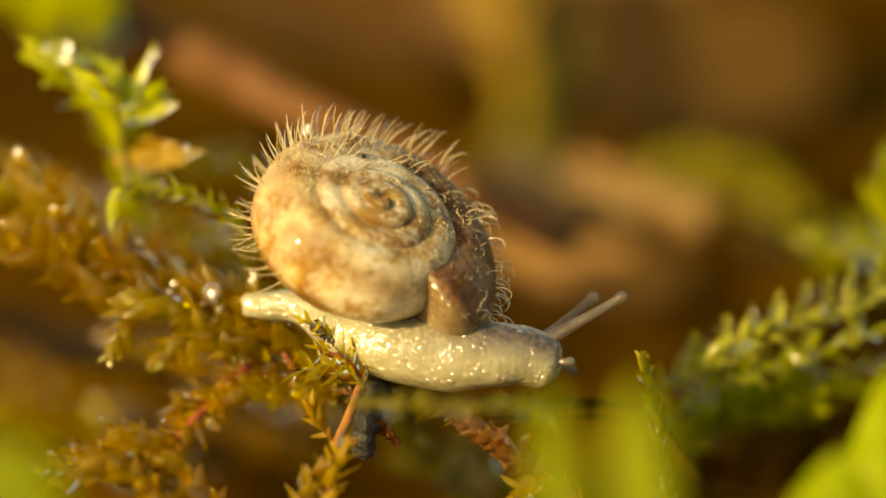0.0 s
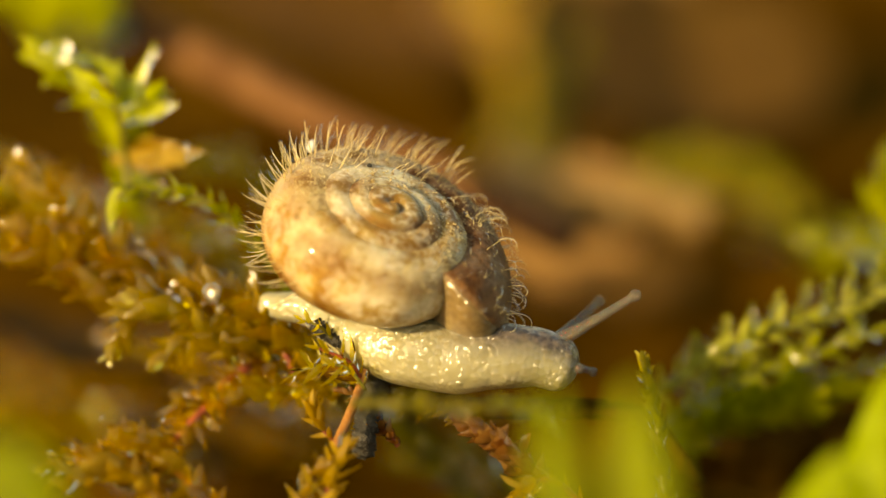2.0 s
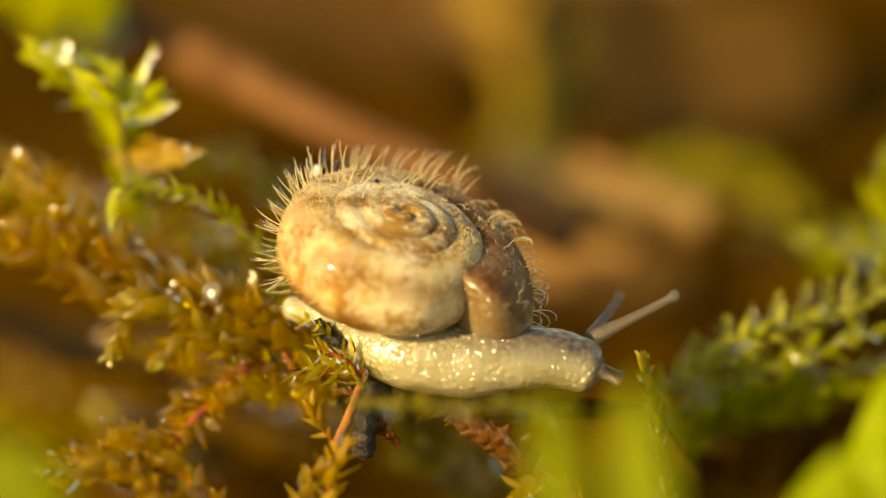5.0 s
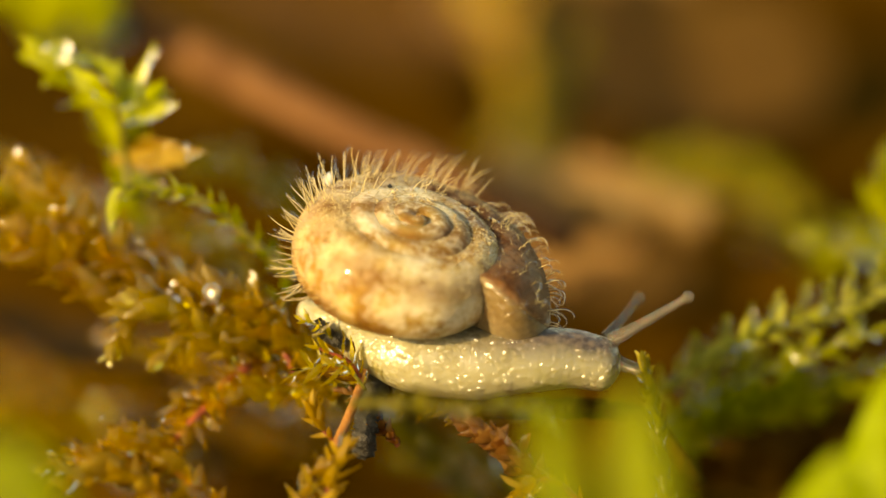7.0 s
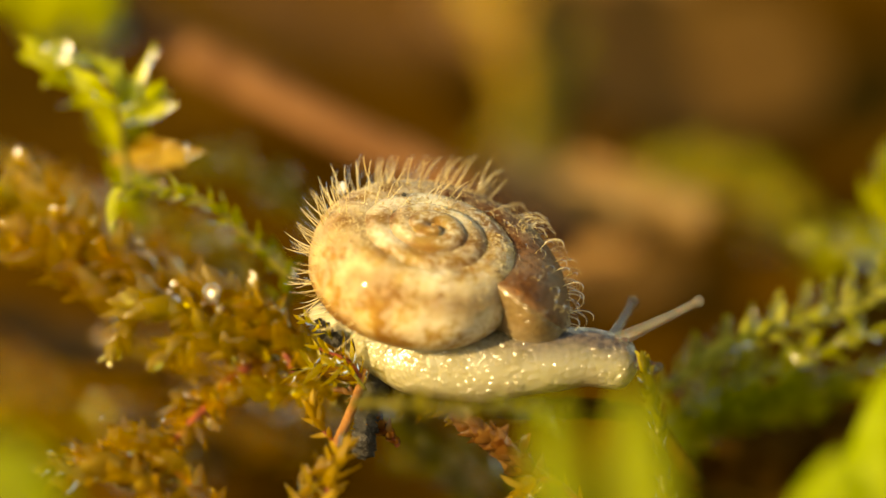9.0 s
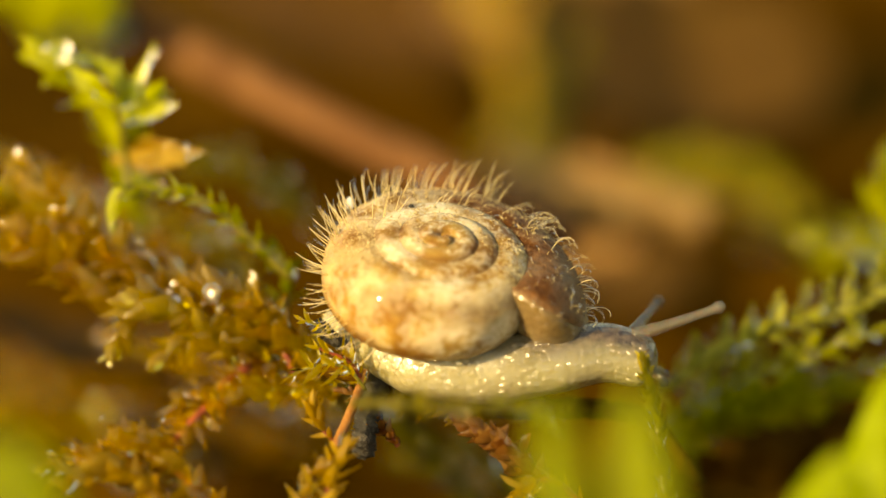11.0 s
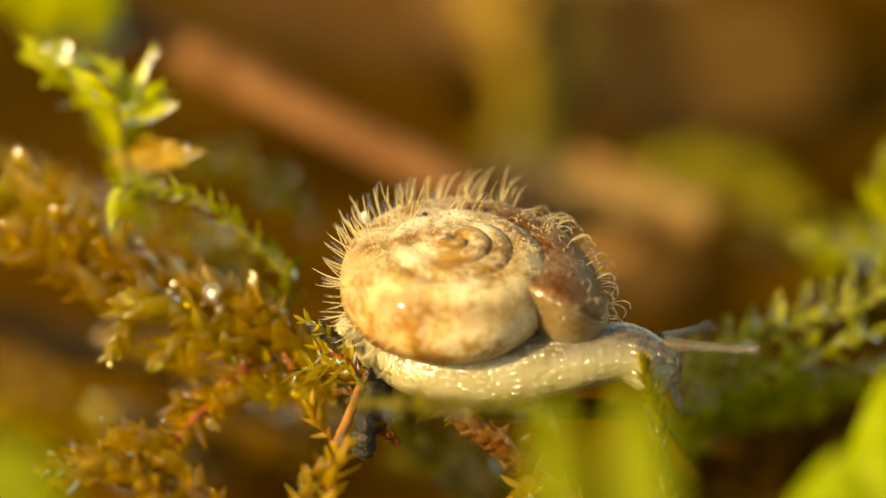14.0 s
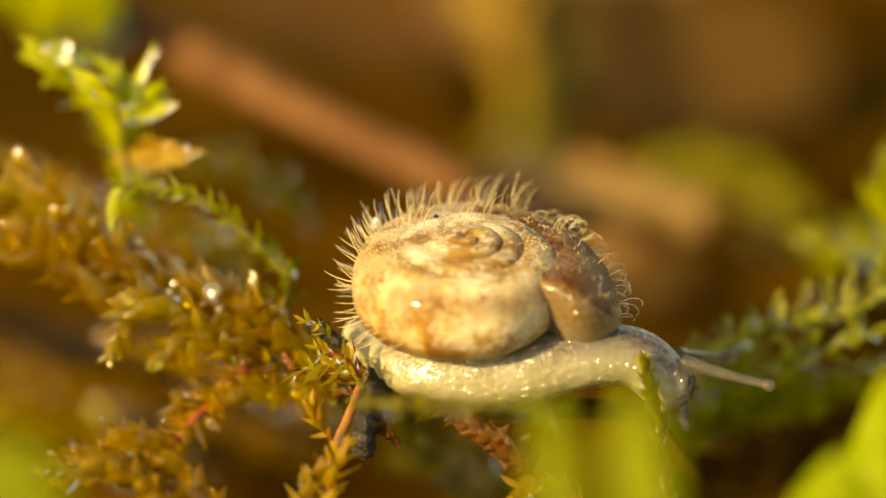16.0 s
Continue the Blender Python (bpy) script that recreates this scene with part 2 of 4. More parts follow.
HUMUS = rough_material("rotten_wood", (0.02, 0.009, 0.0012), (0.06, 0.028, 0.004), (0.13, 0.062, 0.010), 800, 0.9, 0.0002, 0.0)
LITTER = rough_material("leaf_litter", (0.018, 0.0075, 0.0004), (0.066, 0.029, 0.003), (0.155, 0.074, 0.010), 110, 0.9, 0.0006, 0.0)
DEAD_LEAF = leaf_material("dead_leaf", (0.035, 0.015, 0.001), (0.075, 0.034, 0.005), (0.14, 0.067, 0.011), (1.0, 0.6, 0.3), 0.2, 0.75, 0.0, 0.0)
TAN_LEAF = leaf_material("tan_dead_leaf", (0.05, 0.025, 0.005), (0.09, 0.046, 0.010), (0.14, 0.074, 0.02), (1.0, 0.7, 0.3), 0.25, 0.7, 0.0, 0.0)
PALE_LEAF = leaf_material("pale_dead_leaf", (0.21, 0.108, 0.036), (0.33, 0.178, 0.066), (0.44, 0.255, 0.11), (1.0, 0.7, 0.3), 0.3, 0.7, 0.0, 0.0)


# ---- building helpers ----
def spot(x, y, d=0.0):
    k = 0.001 / 60 * (DIST + d * 0.001) / DIST
    return RIGHT * ((x - 784) * k) + ABOVE * ((441 - y) * k) + AHEAD * (d * 0.001)


def mesh_of(name, verts, faces, mat, smooth=True):
    me = bpy.data.meshes.new(name)
    me.from_pydata([tuple(v) for v in verts], [], faces)
    me.materials.append(mat)
    if smooth:
        me.shade_smooth()
    return me


def child(name, me, parent, m=None, label=""):
    ob = new(name, me)
    ob.parent = parent
    if m is not None:
        ob.matrix_basis = m
    return tagged(ob, label)


def base_of(name, at, label, category, group=""):
    ob = new(name)
    ob.location = at
    ob.empty_display_size = 0.001
    return tagged(ob, label, category, group)


def glide(points, n):
    """n + 1 places along a smooth line through the points."""
    pts = [np.array(p, float) for p in points]
    pts = [2 * pts[0] - pts[1]] + pts + [2 * pts[-1] - pts[-2]]
    out = []
    for k in range(n + 1):
        s = k / n * (len(pts) - 3)
        i = min(int(s), len(pts) - 4)
        f = s - i
        a, b, c, d = pts[i:i + 4]
        out.append(0.5 * (2 * b + (c - a) * f + (2 * a - 5 * b + 4 * c - d) * f * f + (3 * b - a - 3 * c + d) * f ** 3))
    return out


def frame_along(line, i):
    a, b = line[max(i - 1, 0)], line[min(i + 1, len(line) - 1)]
    t = (Vector(b) - Vector(a)).normalized()
    side = t.cross(Vector((0.13, 0.31, 0.94))).normalized()
    return t, side, side.cross(t)


def tube(name, line, radii, mat, sides=10, wobble=0.0, seed=0):
    """A closed round stem along the line, rough where wobble is set."""
    verts, faces = [], []
    n = len(line)
    for i, p in enumerate(line):
        t, a, b = frame_along(line, i)
        for k in range(sides):
            w = 2 * math.pi * k / sides
            d = a * math.cos(w) + b * math.sin(w)
            r = radii[i] * (1 + wobble * noise.noise(Vector((i * 0.7 + seed, k * 0.9, seed * 3.1))))
            verts.append(Vector(p) + d * r)
    for i in range(n - 1):
        for k in range(sides):
            k2 = (k + 1) % sides
            faces.append((i * sides + k, i * sides + k2, (i + 1) * sides + k2, (i + 1) * sides + k))
    faces.append(tuple(range(sides))[::-1])
    faces.append(tuple((n - 1) * sides + k for k in range(sides)))
    return mesh_of(name, verts, faces, mat)


def leaf_blade(seed, mat, broad=0.5, cup=0.35, curl=0.25, rows=7):
    """A pointed, hollow little leaf, one unit long along x, its hollow side to +z."""
    rnd = random.Random(seed)
    twist, bend = rnd.uniform(-0.3, 0.3), curl * rnd.uniform(0.5, 1.5)
    verts, faces = [], []
    cols = 5
    for i in range(rows + 1):
        s = i / rows
        w = broad * 0.5 * (math.sin(math.pi * min(1.0, s * 0.72 + 0.20)) ** 0.8) * (1 - s ** 4) + 0.012
        for j in range(cols):
            u = j / (cols - 1) * 2 - 1
            ripple = 0.02 * math.sin(9 * s + 3 * u + seed)
            z = cup * w * (u * u) * 1.6 + bend * (s * s - 0.2 * s) + ripple
            a = twist * s
            y = u * w
            verts.append((s, y * math.cos(a) - z * math.sin(a), y * math.sin(a) + z * math.cos(a)))
    for i in range(rows):
        for j in range(cols - 1):
            k = i * cols + j
            faces.append((k, k + 1, k + cols + 1, k + cols))
    me = mesh_of("leaf", verts, faces, mat)
    return me


BLADES = {}


def blades(mat, broad, cup, curl):
    key = (mat.name, broad, cup, curl)
    if key not in BLADES:
        BLADES[key] = [leaf_blade(k, mat, broad * (0.85 + 0.08 * k), cup, curl) for k in range(5)]
    return BLADES[key]


def moss_shoot(points, mat, stem_mat, label, seed, length=0.9, broad=0.5, gap=0.14, stem=0.10, open_angle=50,
               cup=0.35, curl=0.25, taper=0.5, name="moss_shoot", group="moss shoots", joined=False, thin=1.0):
    """A moss stem through the points, set all round with small leaves. Sizes in millimetres."""
    rnd = random.Random(seed)
    raw = [spot(*p) for p in points]
    total = sum((b - a).length for a, b in zip(raw, raw[1:]))
    n = max(8, int(total / (gap * 0.001)))
    line = glide([tuple(v) for v in raw], n)
    root = Vector(line[0])
    thing = base_of(name, root, label, "moss", group)
    line = [Vector(p) - root for p in line]
    radii = [stem * 0.001 * (1 - 0.6 * i / n) for i in range(n + 1)]
    child("stem", tube("stem", line, radii, stem_mat, 7, 0.3, seed), thing)
    shapes = blades(mat, broad, cup, curl)
    verts, faces = [], []
    for i in range(n + 1):
        if rnd.random() > thin:
            continue
        t, a, b = frame_along(line, i)
        s = i / n
        size = length * 0.001 * rnd.uniform(0.7, 1.2) * (1 - taper * max(0.0, s * 2 - 1) ** 2) * (0.75 + 0.25 * min(1, s * 5))
        w = i * 2.399 + rnd.uniform(-0.4, 0.4)
        d = a * math.cos(w) + b * math.sin(w)
        op = radians(open_angle * rnd.uniform(0.65, 1.35)) * (1 - 0.55 * max(0.0, s - 0.8) / 0.2)
        x = (t * math.cos(op) + d * math.sin(op)).normalized()
        z = (t * math.sin(op) - d * math.cos(op)).normalized()
        y = z.cross(x)
        spin = Matrix.Rotation(rnd.uniform(-0.5, 0.5), 3, "X")
        r = Matrix((x, y, z)).transposed() @ spin
        m = Matrix.LocRotScale(line[i] + d * radii[i] * 0.7, r.to_quaternion(), (size, size, size))
        me = shapes[rnd.randrange(5)]
        if joined:
            k = len(verts)
            verts += [m @ v.co for v in me.vertices]
            faces += [tuple(k + j for j in p.vertices) for p in me.polygons]
        else:
            child("leaf", me, thing, m)
    if joined:
        tagged(child("foliage", mesh_of("foliage", verts, faces, mat), thing), kind="stuff")
    return thing


def leafy_shoot(name, stem_points, leaves, mat, label, seed, stem=0.12, stem_mat=None, face=None, group="moss shoots"):
    """A shoot with a few large leaves, each from its foot to its tip (x, y, d) with its width in millimetres."""
    line = glide([tuple(spot(*p)) for p in stem_points], 24)
    root = Vector(line[0])
    thing = base_of(name, root, label, "moss", group)
    line = [Vector(p) - root for p in line]
    child("stem", tube("stem", line, [stem * 0.001 * (1 - 0.5 * i / 24) for i in range(25)], stem_mat or STEM_GREEN, 8, 0.2, seed), thing)
    face = face or (TO_SUN - AHEAD).normalized()
    rnd = random.Random(seed)
    for k, (foot, tip, width) in enumerate(leaves):
        a, b = spot(*foot), spot(*tip)
        long = (b - a).length
        x = (b - a).normalized()
        f = (face + Vector((rnd.uniform(-0.3, 0.3), rnd.uniform(-0.3, 0.3), rnd.uniform(-0.3, 0.3)))).normalized()
        z = (f - x * f.dot(x)).normalized()
        r = Matrix((x, z.cross(x), z)).transposed()
        me = leaf_blade(seed + k, mat, width * 0.001 / long, 0.45, 0.08, 10)
        child("leaf", me, thing, Matrix.LocRotScale(a - root, r.to_quaternion(), (long, long, long)))
    return thing


# ---- ground ----
def ground():
    n = 150
    edge = [math.copysign(abs(k / n * 2 - 1) ** 5 * 40 + abs(k / n * 2 - 1) * 0.16, k - n / 2) for k in range(n + 1)]
    verts, faces = [], []
    for y in edge:
        for x in edge:
            h = 0.0025 * noise.noise(Vector((x * 60, y * 60, 1))) + 0.0012 * noise.noise(Vector((x * 190, y * 190, 4)))
            far = math.hypot(x, y)
            verts.append((x, y + 0.03, -0.0165 + h + 0.02 * far / 40))
    for i in range(n):
        for j in range(n):
            k = i * (n + 1) + j
            faces.append((k, k + 1, k + n + 2, k + n + 1))
    tagged(new("ground", mesh_of("ground", verts, faces, LITTER)), "dark brown forest soil with rotted leaf litter", "ground", kind="structure")


ground()


# ---- the snail ----
SHELL_SPIN = namedtuple("ShellSpin", "t x y a b c")
SHELL_WAY = [SHELL_SPIN(*r) for r in (
    (0.0, 623.9, 439.6, -0.4, -0.1, 0.0), (1.0, 636.0, 446.9, -2.8, 0.1, 1.9), (2.0, 646.6, 454.5, -4.3, 0.0, 4.3),
    (3.0, 656.1, 461.3, -6.2, -0.2, 6.8), (4.0, 664.6, 473.1, -7.0, -0.3, 9.6), (6.5, 701.2, 482.2, -9.6, 0.5, 12.3),
    (7.5, 712.7, 491.2, -8.5, 0.5, 13.8), (8.5, 728.2, 500.5, -6.9, 0.0, 15.1), (9.0, 738.7, 503.4, -6.1, -0.6, 15.6),
    (11.5, 770.9, 524.0, -5.0, -1.7, 21.1), (12.5, 785.8, 524.5, -6.3, -2.5, 22.0), (13.5, 793.9, 530.5, -7.2, -3.0, 23.7),
    (14.5, 802.9, 530.6, -9.5, -3.8, 24.5), (15.5, 815.2, 529.6, -11.6, -3.7, 24.9), (16.0, 818.8, 529.9, -12.2, -3.4, 25.2))]
TIMES = [r.t for r in SHELL_WAY]
VIEW = Matrix((RIGHT, ABOVE, -AHEAD)).transposed()
LEAN, TIP = radians(31), radians(50)
AXIS = Vector((math.sin(LEAN) * math.sin(TIP), math.cos(LEAN) * math.sin(TIP), math.cos(TIP)))
LONG = Vector((math.cos(LEAN), -math.sin(LEAN), 0))
REST = Matrix((LONG, AXIS.cross(LONG), AXIS)).transposed()
SHELL_DEPTH = 0.4


def shell_turn(r):
    w = Vector((radians(r.a), radians(r.b), radians(r.c)))
    q = Matrix.Rotation(w.length, 3, w.normalized()) if w.length > 1e-6 else Matrix.Identity(3)
    return (VIEW @ q @ REST).to_4x4()


R_END, TURN_END, RISE = 4.25, radians(7), 0.58
LIP, TOP_TURN = 0.0, 4.0
WHORL_AT = (0, 0.12, 0.25, 0.5, 0.75, 1.0, 1.25, 1.5, 2.0, 2.5, 3.0, 3.5, 4.0)
WHORL_RADIUS = (4.55, 4.30, 3.98, 3.44, 3.08, 2.92, 2.68, 2.40, 1.90, 1.45, 1.08, 0.78, 0.55)


def on_shell(turns, phi, lift=0.0):
    """A place on the shell, in its own space in millimetres: turns back from the mouth, and phi round the whorl from its rim to its top."""
    r = math.exp(float(np.interp(turns, WHORL_AT, np.log(WHORL_RADIUS))))
    oblique = 0.10 * max(0.0, math.sin(phi)) ** 0.7 * max(0.0, 1 - max(turns, 0.0) / 0.3)
    w = TURN_END + 2 * math.pi * (turns - oblique)
    mouth = max(0.0, 1 - (turns - LIP) / 0.12)
    ridge = 1 + 0.004 * math.sin(turns * 260) + 0.004 * math.sin(turns * 61 + 1)
    tight = min(1.0, max(0.0, (turns - 2.0) / 1.4))
    tip = max(0.0, (turns - TOP_TURN + 0.45) / 0.45)
    nose = math.sqrt(max(0.002, 1 - tip ** 4))
    a = (0.38 + 0.07 * tight) * r * ridge * (1 + 0.05 * mouth) * nose + lift
    b = (0.42 - 0.20 * tight) * r * ridge * (1 + 0.05 * mouth) * nose + lift
    cp, sp = math.cos(phi), math.sin(phi)
    rad = (0.62 - 0.07 * tight) * r * (1 - tip ** 1.5) + a * math.copysign(abs(cp) ** 0.92, cp)
    z = RISE * (R_END - r) + 0.20 * r * tight - 0.08 * mouth + b * math.copysign(abs(sp) ** 0.92, sp)
    return Vector((0.06 + rad * math.cos(w), 0.53 + rad * math.sin(w), z - 0.45))


def shell_mesh():
    per, around = 64, 36
    n = int(per * (TOP_TURN - LIP))
    verts, faces, film, stain_shade = [], [], [], []
    for i in range(n + 1):
        turns = LIP + i / per
        for k in range(around):
            phi = 2 * math.pi * k / around
            p = on_shell(turns, phi)
            p = p + (p - on_shell(turns, phi, -0.2)).normalized() * 0.02 * noise.noise(p * 1.7)
            verts.append(p * 0.001)
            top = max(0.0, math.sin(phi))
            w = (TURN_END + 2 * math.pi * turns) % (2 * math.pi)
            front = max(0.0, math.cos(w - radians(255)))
            # back wall by the mouth: bare brown horn plus its shade, painted into the colour
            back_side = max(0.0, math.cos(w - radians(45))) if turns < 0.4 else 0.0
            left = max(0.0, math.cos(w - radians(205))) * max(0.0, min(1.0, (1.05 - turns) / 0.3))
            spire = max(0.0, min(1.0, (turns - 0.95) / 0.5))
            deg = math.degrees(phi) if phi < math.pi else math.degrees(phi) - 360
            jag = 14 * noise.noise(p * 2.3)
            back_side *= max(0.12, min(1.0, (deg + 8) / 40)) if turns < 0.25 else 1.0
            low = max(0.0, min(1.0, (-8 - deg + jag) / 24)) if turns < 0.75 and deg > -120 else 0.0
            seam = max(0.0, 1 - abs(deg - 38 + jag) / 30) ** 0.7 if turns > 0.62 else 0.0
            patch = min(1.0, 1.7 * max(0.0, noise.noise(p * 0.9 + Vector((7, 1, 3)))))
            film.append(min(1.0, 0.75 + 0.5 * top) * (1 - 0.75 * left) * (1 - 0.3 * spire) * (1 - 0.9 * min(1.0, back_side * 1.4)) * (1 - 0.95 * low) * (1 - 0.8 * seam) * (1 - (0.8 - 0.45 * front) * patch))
            stain_shade.append(min(1.0, back_side * 1.3 + 0.45 * low + 0.5 * seam + (0.45 - 0.3 * front) * patch + 0.22 * left + 0.2 * spire))
    for i in range(n):
        for k in range(around):
            k2 = (k + 1) % around
            faces.append((i * around + k, (i + 1) * around + k, (i + 1) * around + k2, i * around + k2))
    faces.append(tuple(n * around + k for k in range(around)))
    # the wall's inner side at the mouth
    first = len(verts)
    depth = 7
    for i in range(depth):
        for k in range(around):
            verts.append(on_shell(LIP + i / per, 2 * math.pi * k / around, -0.09 - 0.01 * i) * 0.001)
            film.append(0.0)
            stain_shade.append(0.0)
    for k in range(around):
        k2 = (k + 1) % around
        faces.append((k, k2, first + k2, first + k))
        for i in range(depth - 1):
            a = first + i * around
            faces.append((a + k, a + k2, a + around + k2, a + around + k))
    me = mesh_of("shell", verts, faces, SHELL)
    me.attributes.new("film", "FLOAT", "POINT").data.foreach_set("value", film)
    me.attributes.new("stain_shade", "FLOAT", "POINT").data.foreach_set("value", stain_shade)
    return me


def hair_mesh(seed, curled):
    """One bristle, a unit long, rising along z and bending to x; the curled ones hook over."""
    rnd = random.Random(seed)
    bend, lean = rnd.uniform(1.3, 2.3) if curled else rnd.uniform(0.1, 1.0), rnd.uniform(-0.35, 0.35)
    line, radii = [], []
    p, ang = Vector((0, 0, -0.06)), rnd.uniform(-0.1, 0.25)
    steps = 9
    for i in range(steps + 1):
        s = i / steps
        line.append(p.copy())
        radii.append(0.019 * (1 - s) ** 0.7 + 0.007)
        p = p + Vector((math.sin(ang), lean * s, math.cos(ang))) * (1.06 / steps)
        ang += bend * (0.4 + 2.0 * s * s) / steps * 1.5
    return tube("hair", line, radii, HAIR, 5)


def build_hairs(shell):
    straight, curled = [hair_mesh(k, False) for k in range(8)], [hair_mesh(k + 20, True) for k in range(8)]
    rnd = random.Random(7)
    count = 0
    verts, faces = [], []
    for i in range(42):
        turns = i / 42 * 0.66
        deg = math.degrees(TURN_END) + 360 * turns
        for phi in (-38, -20, -4, 10, 24, 38, 52, 66, 80, 96, 112, 126):
            if phi > 116 and not -5 < deg < 95 or phi > 72 and deg > 165 or phi > 40 and deg > 188 or phi > -15 and deg > 208:
                continue
            if rnd.random() < (0.05 if deg < 60 and phi > 0 else 0.16) + (0.30 if phi < 0 and deg < 120 else 0) + (0.25 if phi > 60 and deg > 100 else 0):
                continue
            tt, ph = turns + rnd.uniform(-0.012, 0.012), radians(phi + rnd.uniform(-8, 8))
            p = on_shell(tt, ph)
            nrm = (p - on_shell(tt, ph, -0.3)).normalized()
            along = (on_shell(tt + 0.01, ph) - p).normalized()
            up = (nrm + along * rnd.uniform(-0.25, 0.25) + Vector((rnd.uniform(-0.2, 0.2), rnd.uniform(-0.2, 0.2), rnd.uniform(-0.1, 0.35)))).normalized()
            y = up.cross(-along).normalized()
            x = y.cross(up)
            hooked = deg < 75
            size = (rnd.uniform(0.6, 1.0) if hooked else rnd.uniform(0.75, 1.2) if deg < 150 else rnd.uniform(0.6, 1.0)) * (1.0 if phi < 60 else 0.8) * 0.001
            m = Matrix.LocRotScale(p * 0.001, Matrix((x, y, up)).transposed().to_quaternion(), (size, size, size))
            me = (curled if hooked else straight)[rnd.randrange(8)]
            if count < 290:
                child("hair", me, shell, m)
                count += 1
            else:
                k = len(verts)
                verts += [m @ v.co for v in me.vertices]
                faces += [tuple(k + j for j in q.vertices) for q in me.polygons]
    if verts:
        tagged(child("hair_fringe", mesh_of("hair_fringe", verts, faces, HAIR), shell), kind="stuff")


def crumbs_mesh():
    """Small crumbs of dry earth along the shoulder and the seams of the whorls."""
    rnd = random.Random(4)
    verts, faces = [], []
    for k in range(4600):
        turns = rnd.uniform(0.12, 0.60) if k < 1400 else rnd.uniform(0.5, 1.05) if k < 2400 else rnd.uniform(0.78, 1.02) if k < 3400 else rnd.uniform(0.6, 2.6)
        phi = radians(rnd.gauss(76, 22) if k < 1400 else rnd.gauss(80, 24) if k < 2400 else rnd.gauss(60, 20) if k < 3400 else rnd.gauss(105, 24))
        at = on_shell(turns, phi, 0.01)
        size = rnd.uniform(0.010, 0.034) * (1.6 if rnd.random() < 0.1 else 1.0)
        base = len(verts)
        ring = [Vector((rnd.uniform(0.6, 1.2) * math.cos(w * 1.2566), rnd.uniform(0.6, 1.2) * math.sin(w * 1.2566), rnd.uniform(-0.4, 0.4))) for w in range(5)]
        turn = Euler((rnd.uniform(0, 6), rnd.uniform(0, 6), rnd.uniform(0, 6))).to_matrix()
        for q in [Vector((0, 0, 0.8)), Vector((0, 0, -0.8))] + ring:
            verts.append((at + turn @ q * size) * 0.001)
        for w in range(5):
            w2 = (w + 1) % 5
            faces += [(base, base + 2 + w, base + 2 + w2), (base + 1, base + 2 + w2, base + 2 + w)]
    return mesh_of("dirt_film", verts, faces, EARTH, False)


BODY_KEYS = {
    0.0: ((440, 540), (530, 545), (615, 588), (700, 615), (790, 628), (868, 628), (925, 630), (958, 640)),
    4.0: ((505, 540), (570, 556), (640, 598), (720, 625), (815, 635), (900, 632), (972, 635), (1018, 648)),
    8.5: ((560, 556), (605, 576), (665, 612), (745, 640), (845, 646), (945, 638), (1030, 634), (1085, 642)),
    12.5: ((605, 575), (640, 598), (695, 630), (775, 652), (880, 652), (990, 638), (1085, 622), (1150, 640)),
    16.0: ((632, 590), (658, 615), (710, 645), (790, 664), (900, 660), (1020, 634), (1122, 634), (1190, 688))}
BODY_DEPTH = (2.8, 2.3, 1.5, 0.9, 0.7, 0.6, 0.7, 0.8)
BODY_HIGH = (22, 29, 46, 61, 66, 60, 53, 49)
SEGMENTS = 40


def at_time(keys, t):
    """Values between keyed rows, gliding."""
    ts = sorted(keys)
    rows = [np.array(keys[k], float) for k in ts]
    i = max(0, min(len(ts) - 2, sum(1 for k in ts if k <= t) - 1))
    f = (t - ts[i]) / (ts[i + 1] - ts[i])

    def slope(j):
        if 0 < j < len(ts) - 1:
            return (rows[j + 1] - rows[j - 1]) / (ts[j + 1] - ts[j - 1])
        j2 = min(max(j, 0), len(ts) - 2)
        return (rows[j2 + 1] - rows[j2]) / (ts[j2 + 1] - ts[j2])
    h = ts[i + 1] - ts[i]
    return ((1 + 2 * f) * (1 - f) ** 2 * rows[i] + f * (1 - f) ** 2 * h * slope(i)
            + f * f * (3 - 2 * f) * rows[i + 1] - f * f * (1 - f) * h * slope(i + 1))


def body_line(t):
    row = at_time(BODY_KEYS, t)
    pts = [tuple(spot(x, y, d)) for (x, y), d in zip(row, BODY_DEPTH)]
    return glide(pts, SEGMENTS - 1)


def body_pose(t, i):
    line = body_line(t)
    tan = (Vector(line[min(i + 1, SEGMENTS - 1)]) - Vector(line[max(i - 1, 0)])).normalized()
    y = ABOVE.cross(tan).normalized()
    z = tan.cross(y)
    m = Matrix((tan, y, z)).transposed().to_4x4()
    m.translation = Vector(line[i])
    return m


TAIL_CAP, HEAD_CAP = 0.25, 0.62
REST_AT = [0.0]
for _a, _b in zip(body_line(7.5), body_line(7.5)[1:]):
    REST_AT.append(REST_AT[-1] + (Vector(_b) - Vector(_a)).length * 1000)
REST_LONG = REST_AT[-1]


def body_high(x):
    """Half the body's height in millimetres, x millimetres from the tail's tip along the resting body."""
    s = float(np.interp(x, REST_AT, np.linspace(0, 7, SEGMENTS)))
    i = min(int(s), 6)
    g = s - i
    g = g * g * (3 - 2 * g) * 0.4 + g * 0.6
    h = (BODY_HIGH[i] * (1 - g) + BODY_HIGH[i + 1] * g) / 60
    if x > REST_LONG:
        h *= math.sqrt(max(0.0, 1 - ((x - REST_LONG) / HEAD_CAP) ** 2))
    if x < 0:
        h *= math.sqrt(max(0.0, 1 - (x / TAIL_CAP) ** 2))
    return max(h, 0.012)


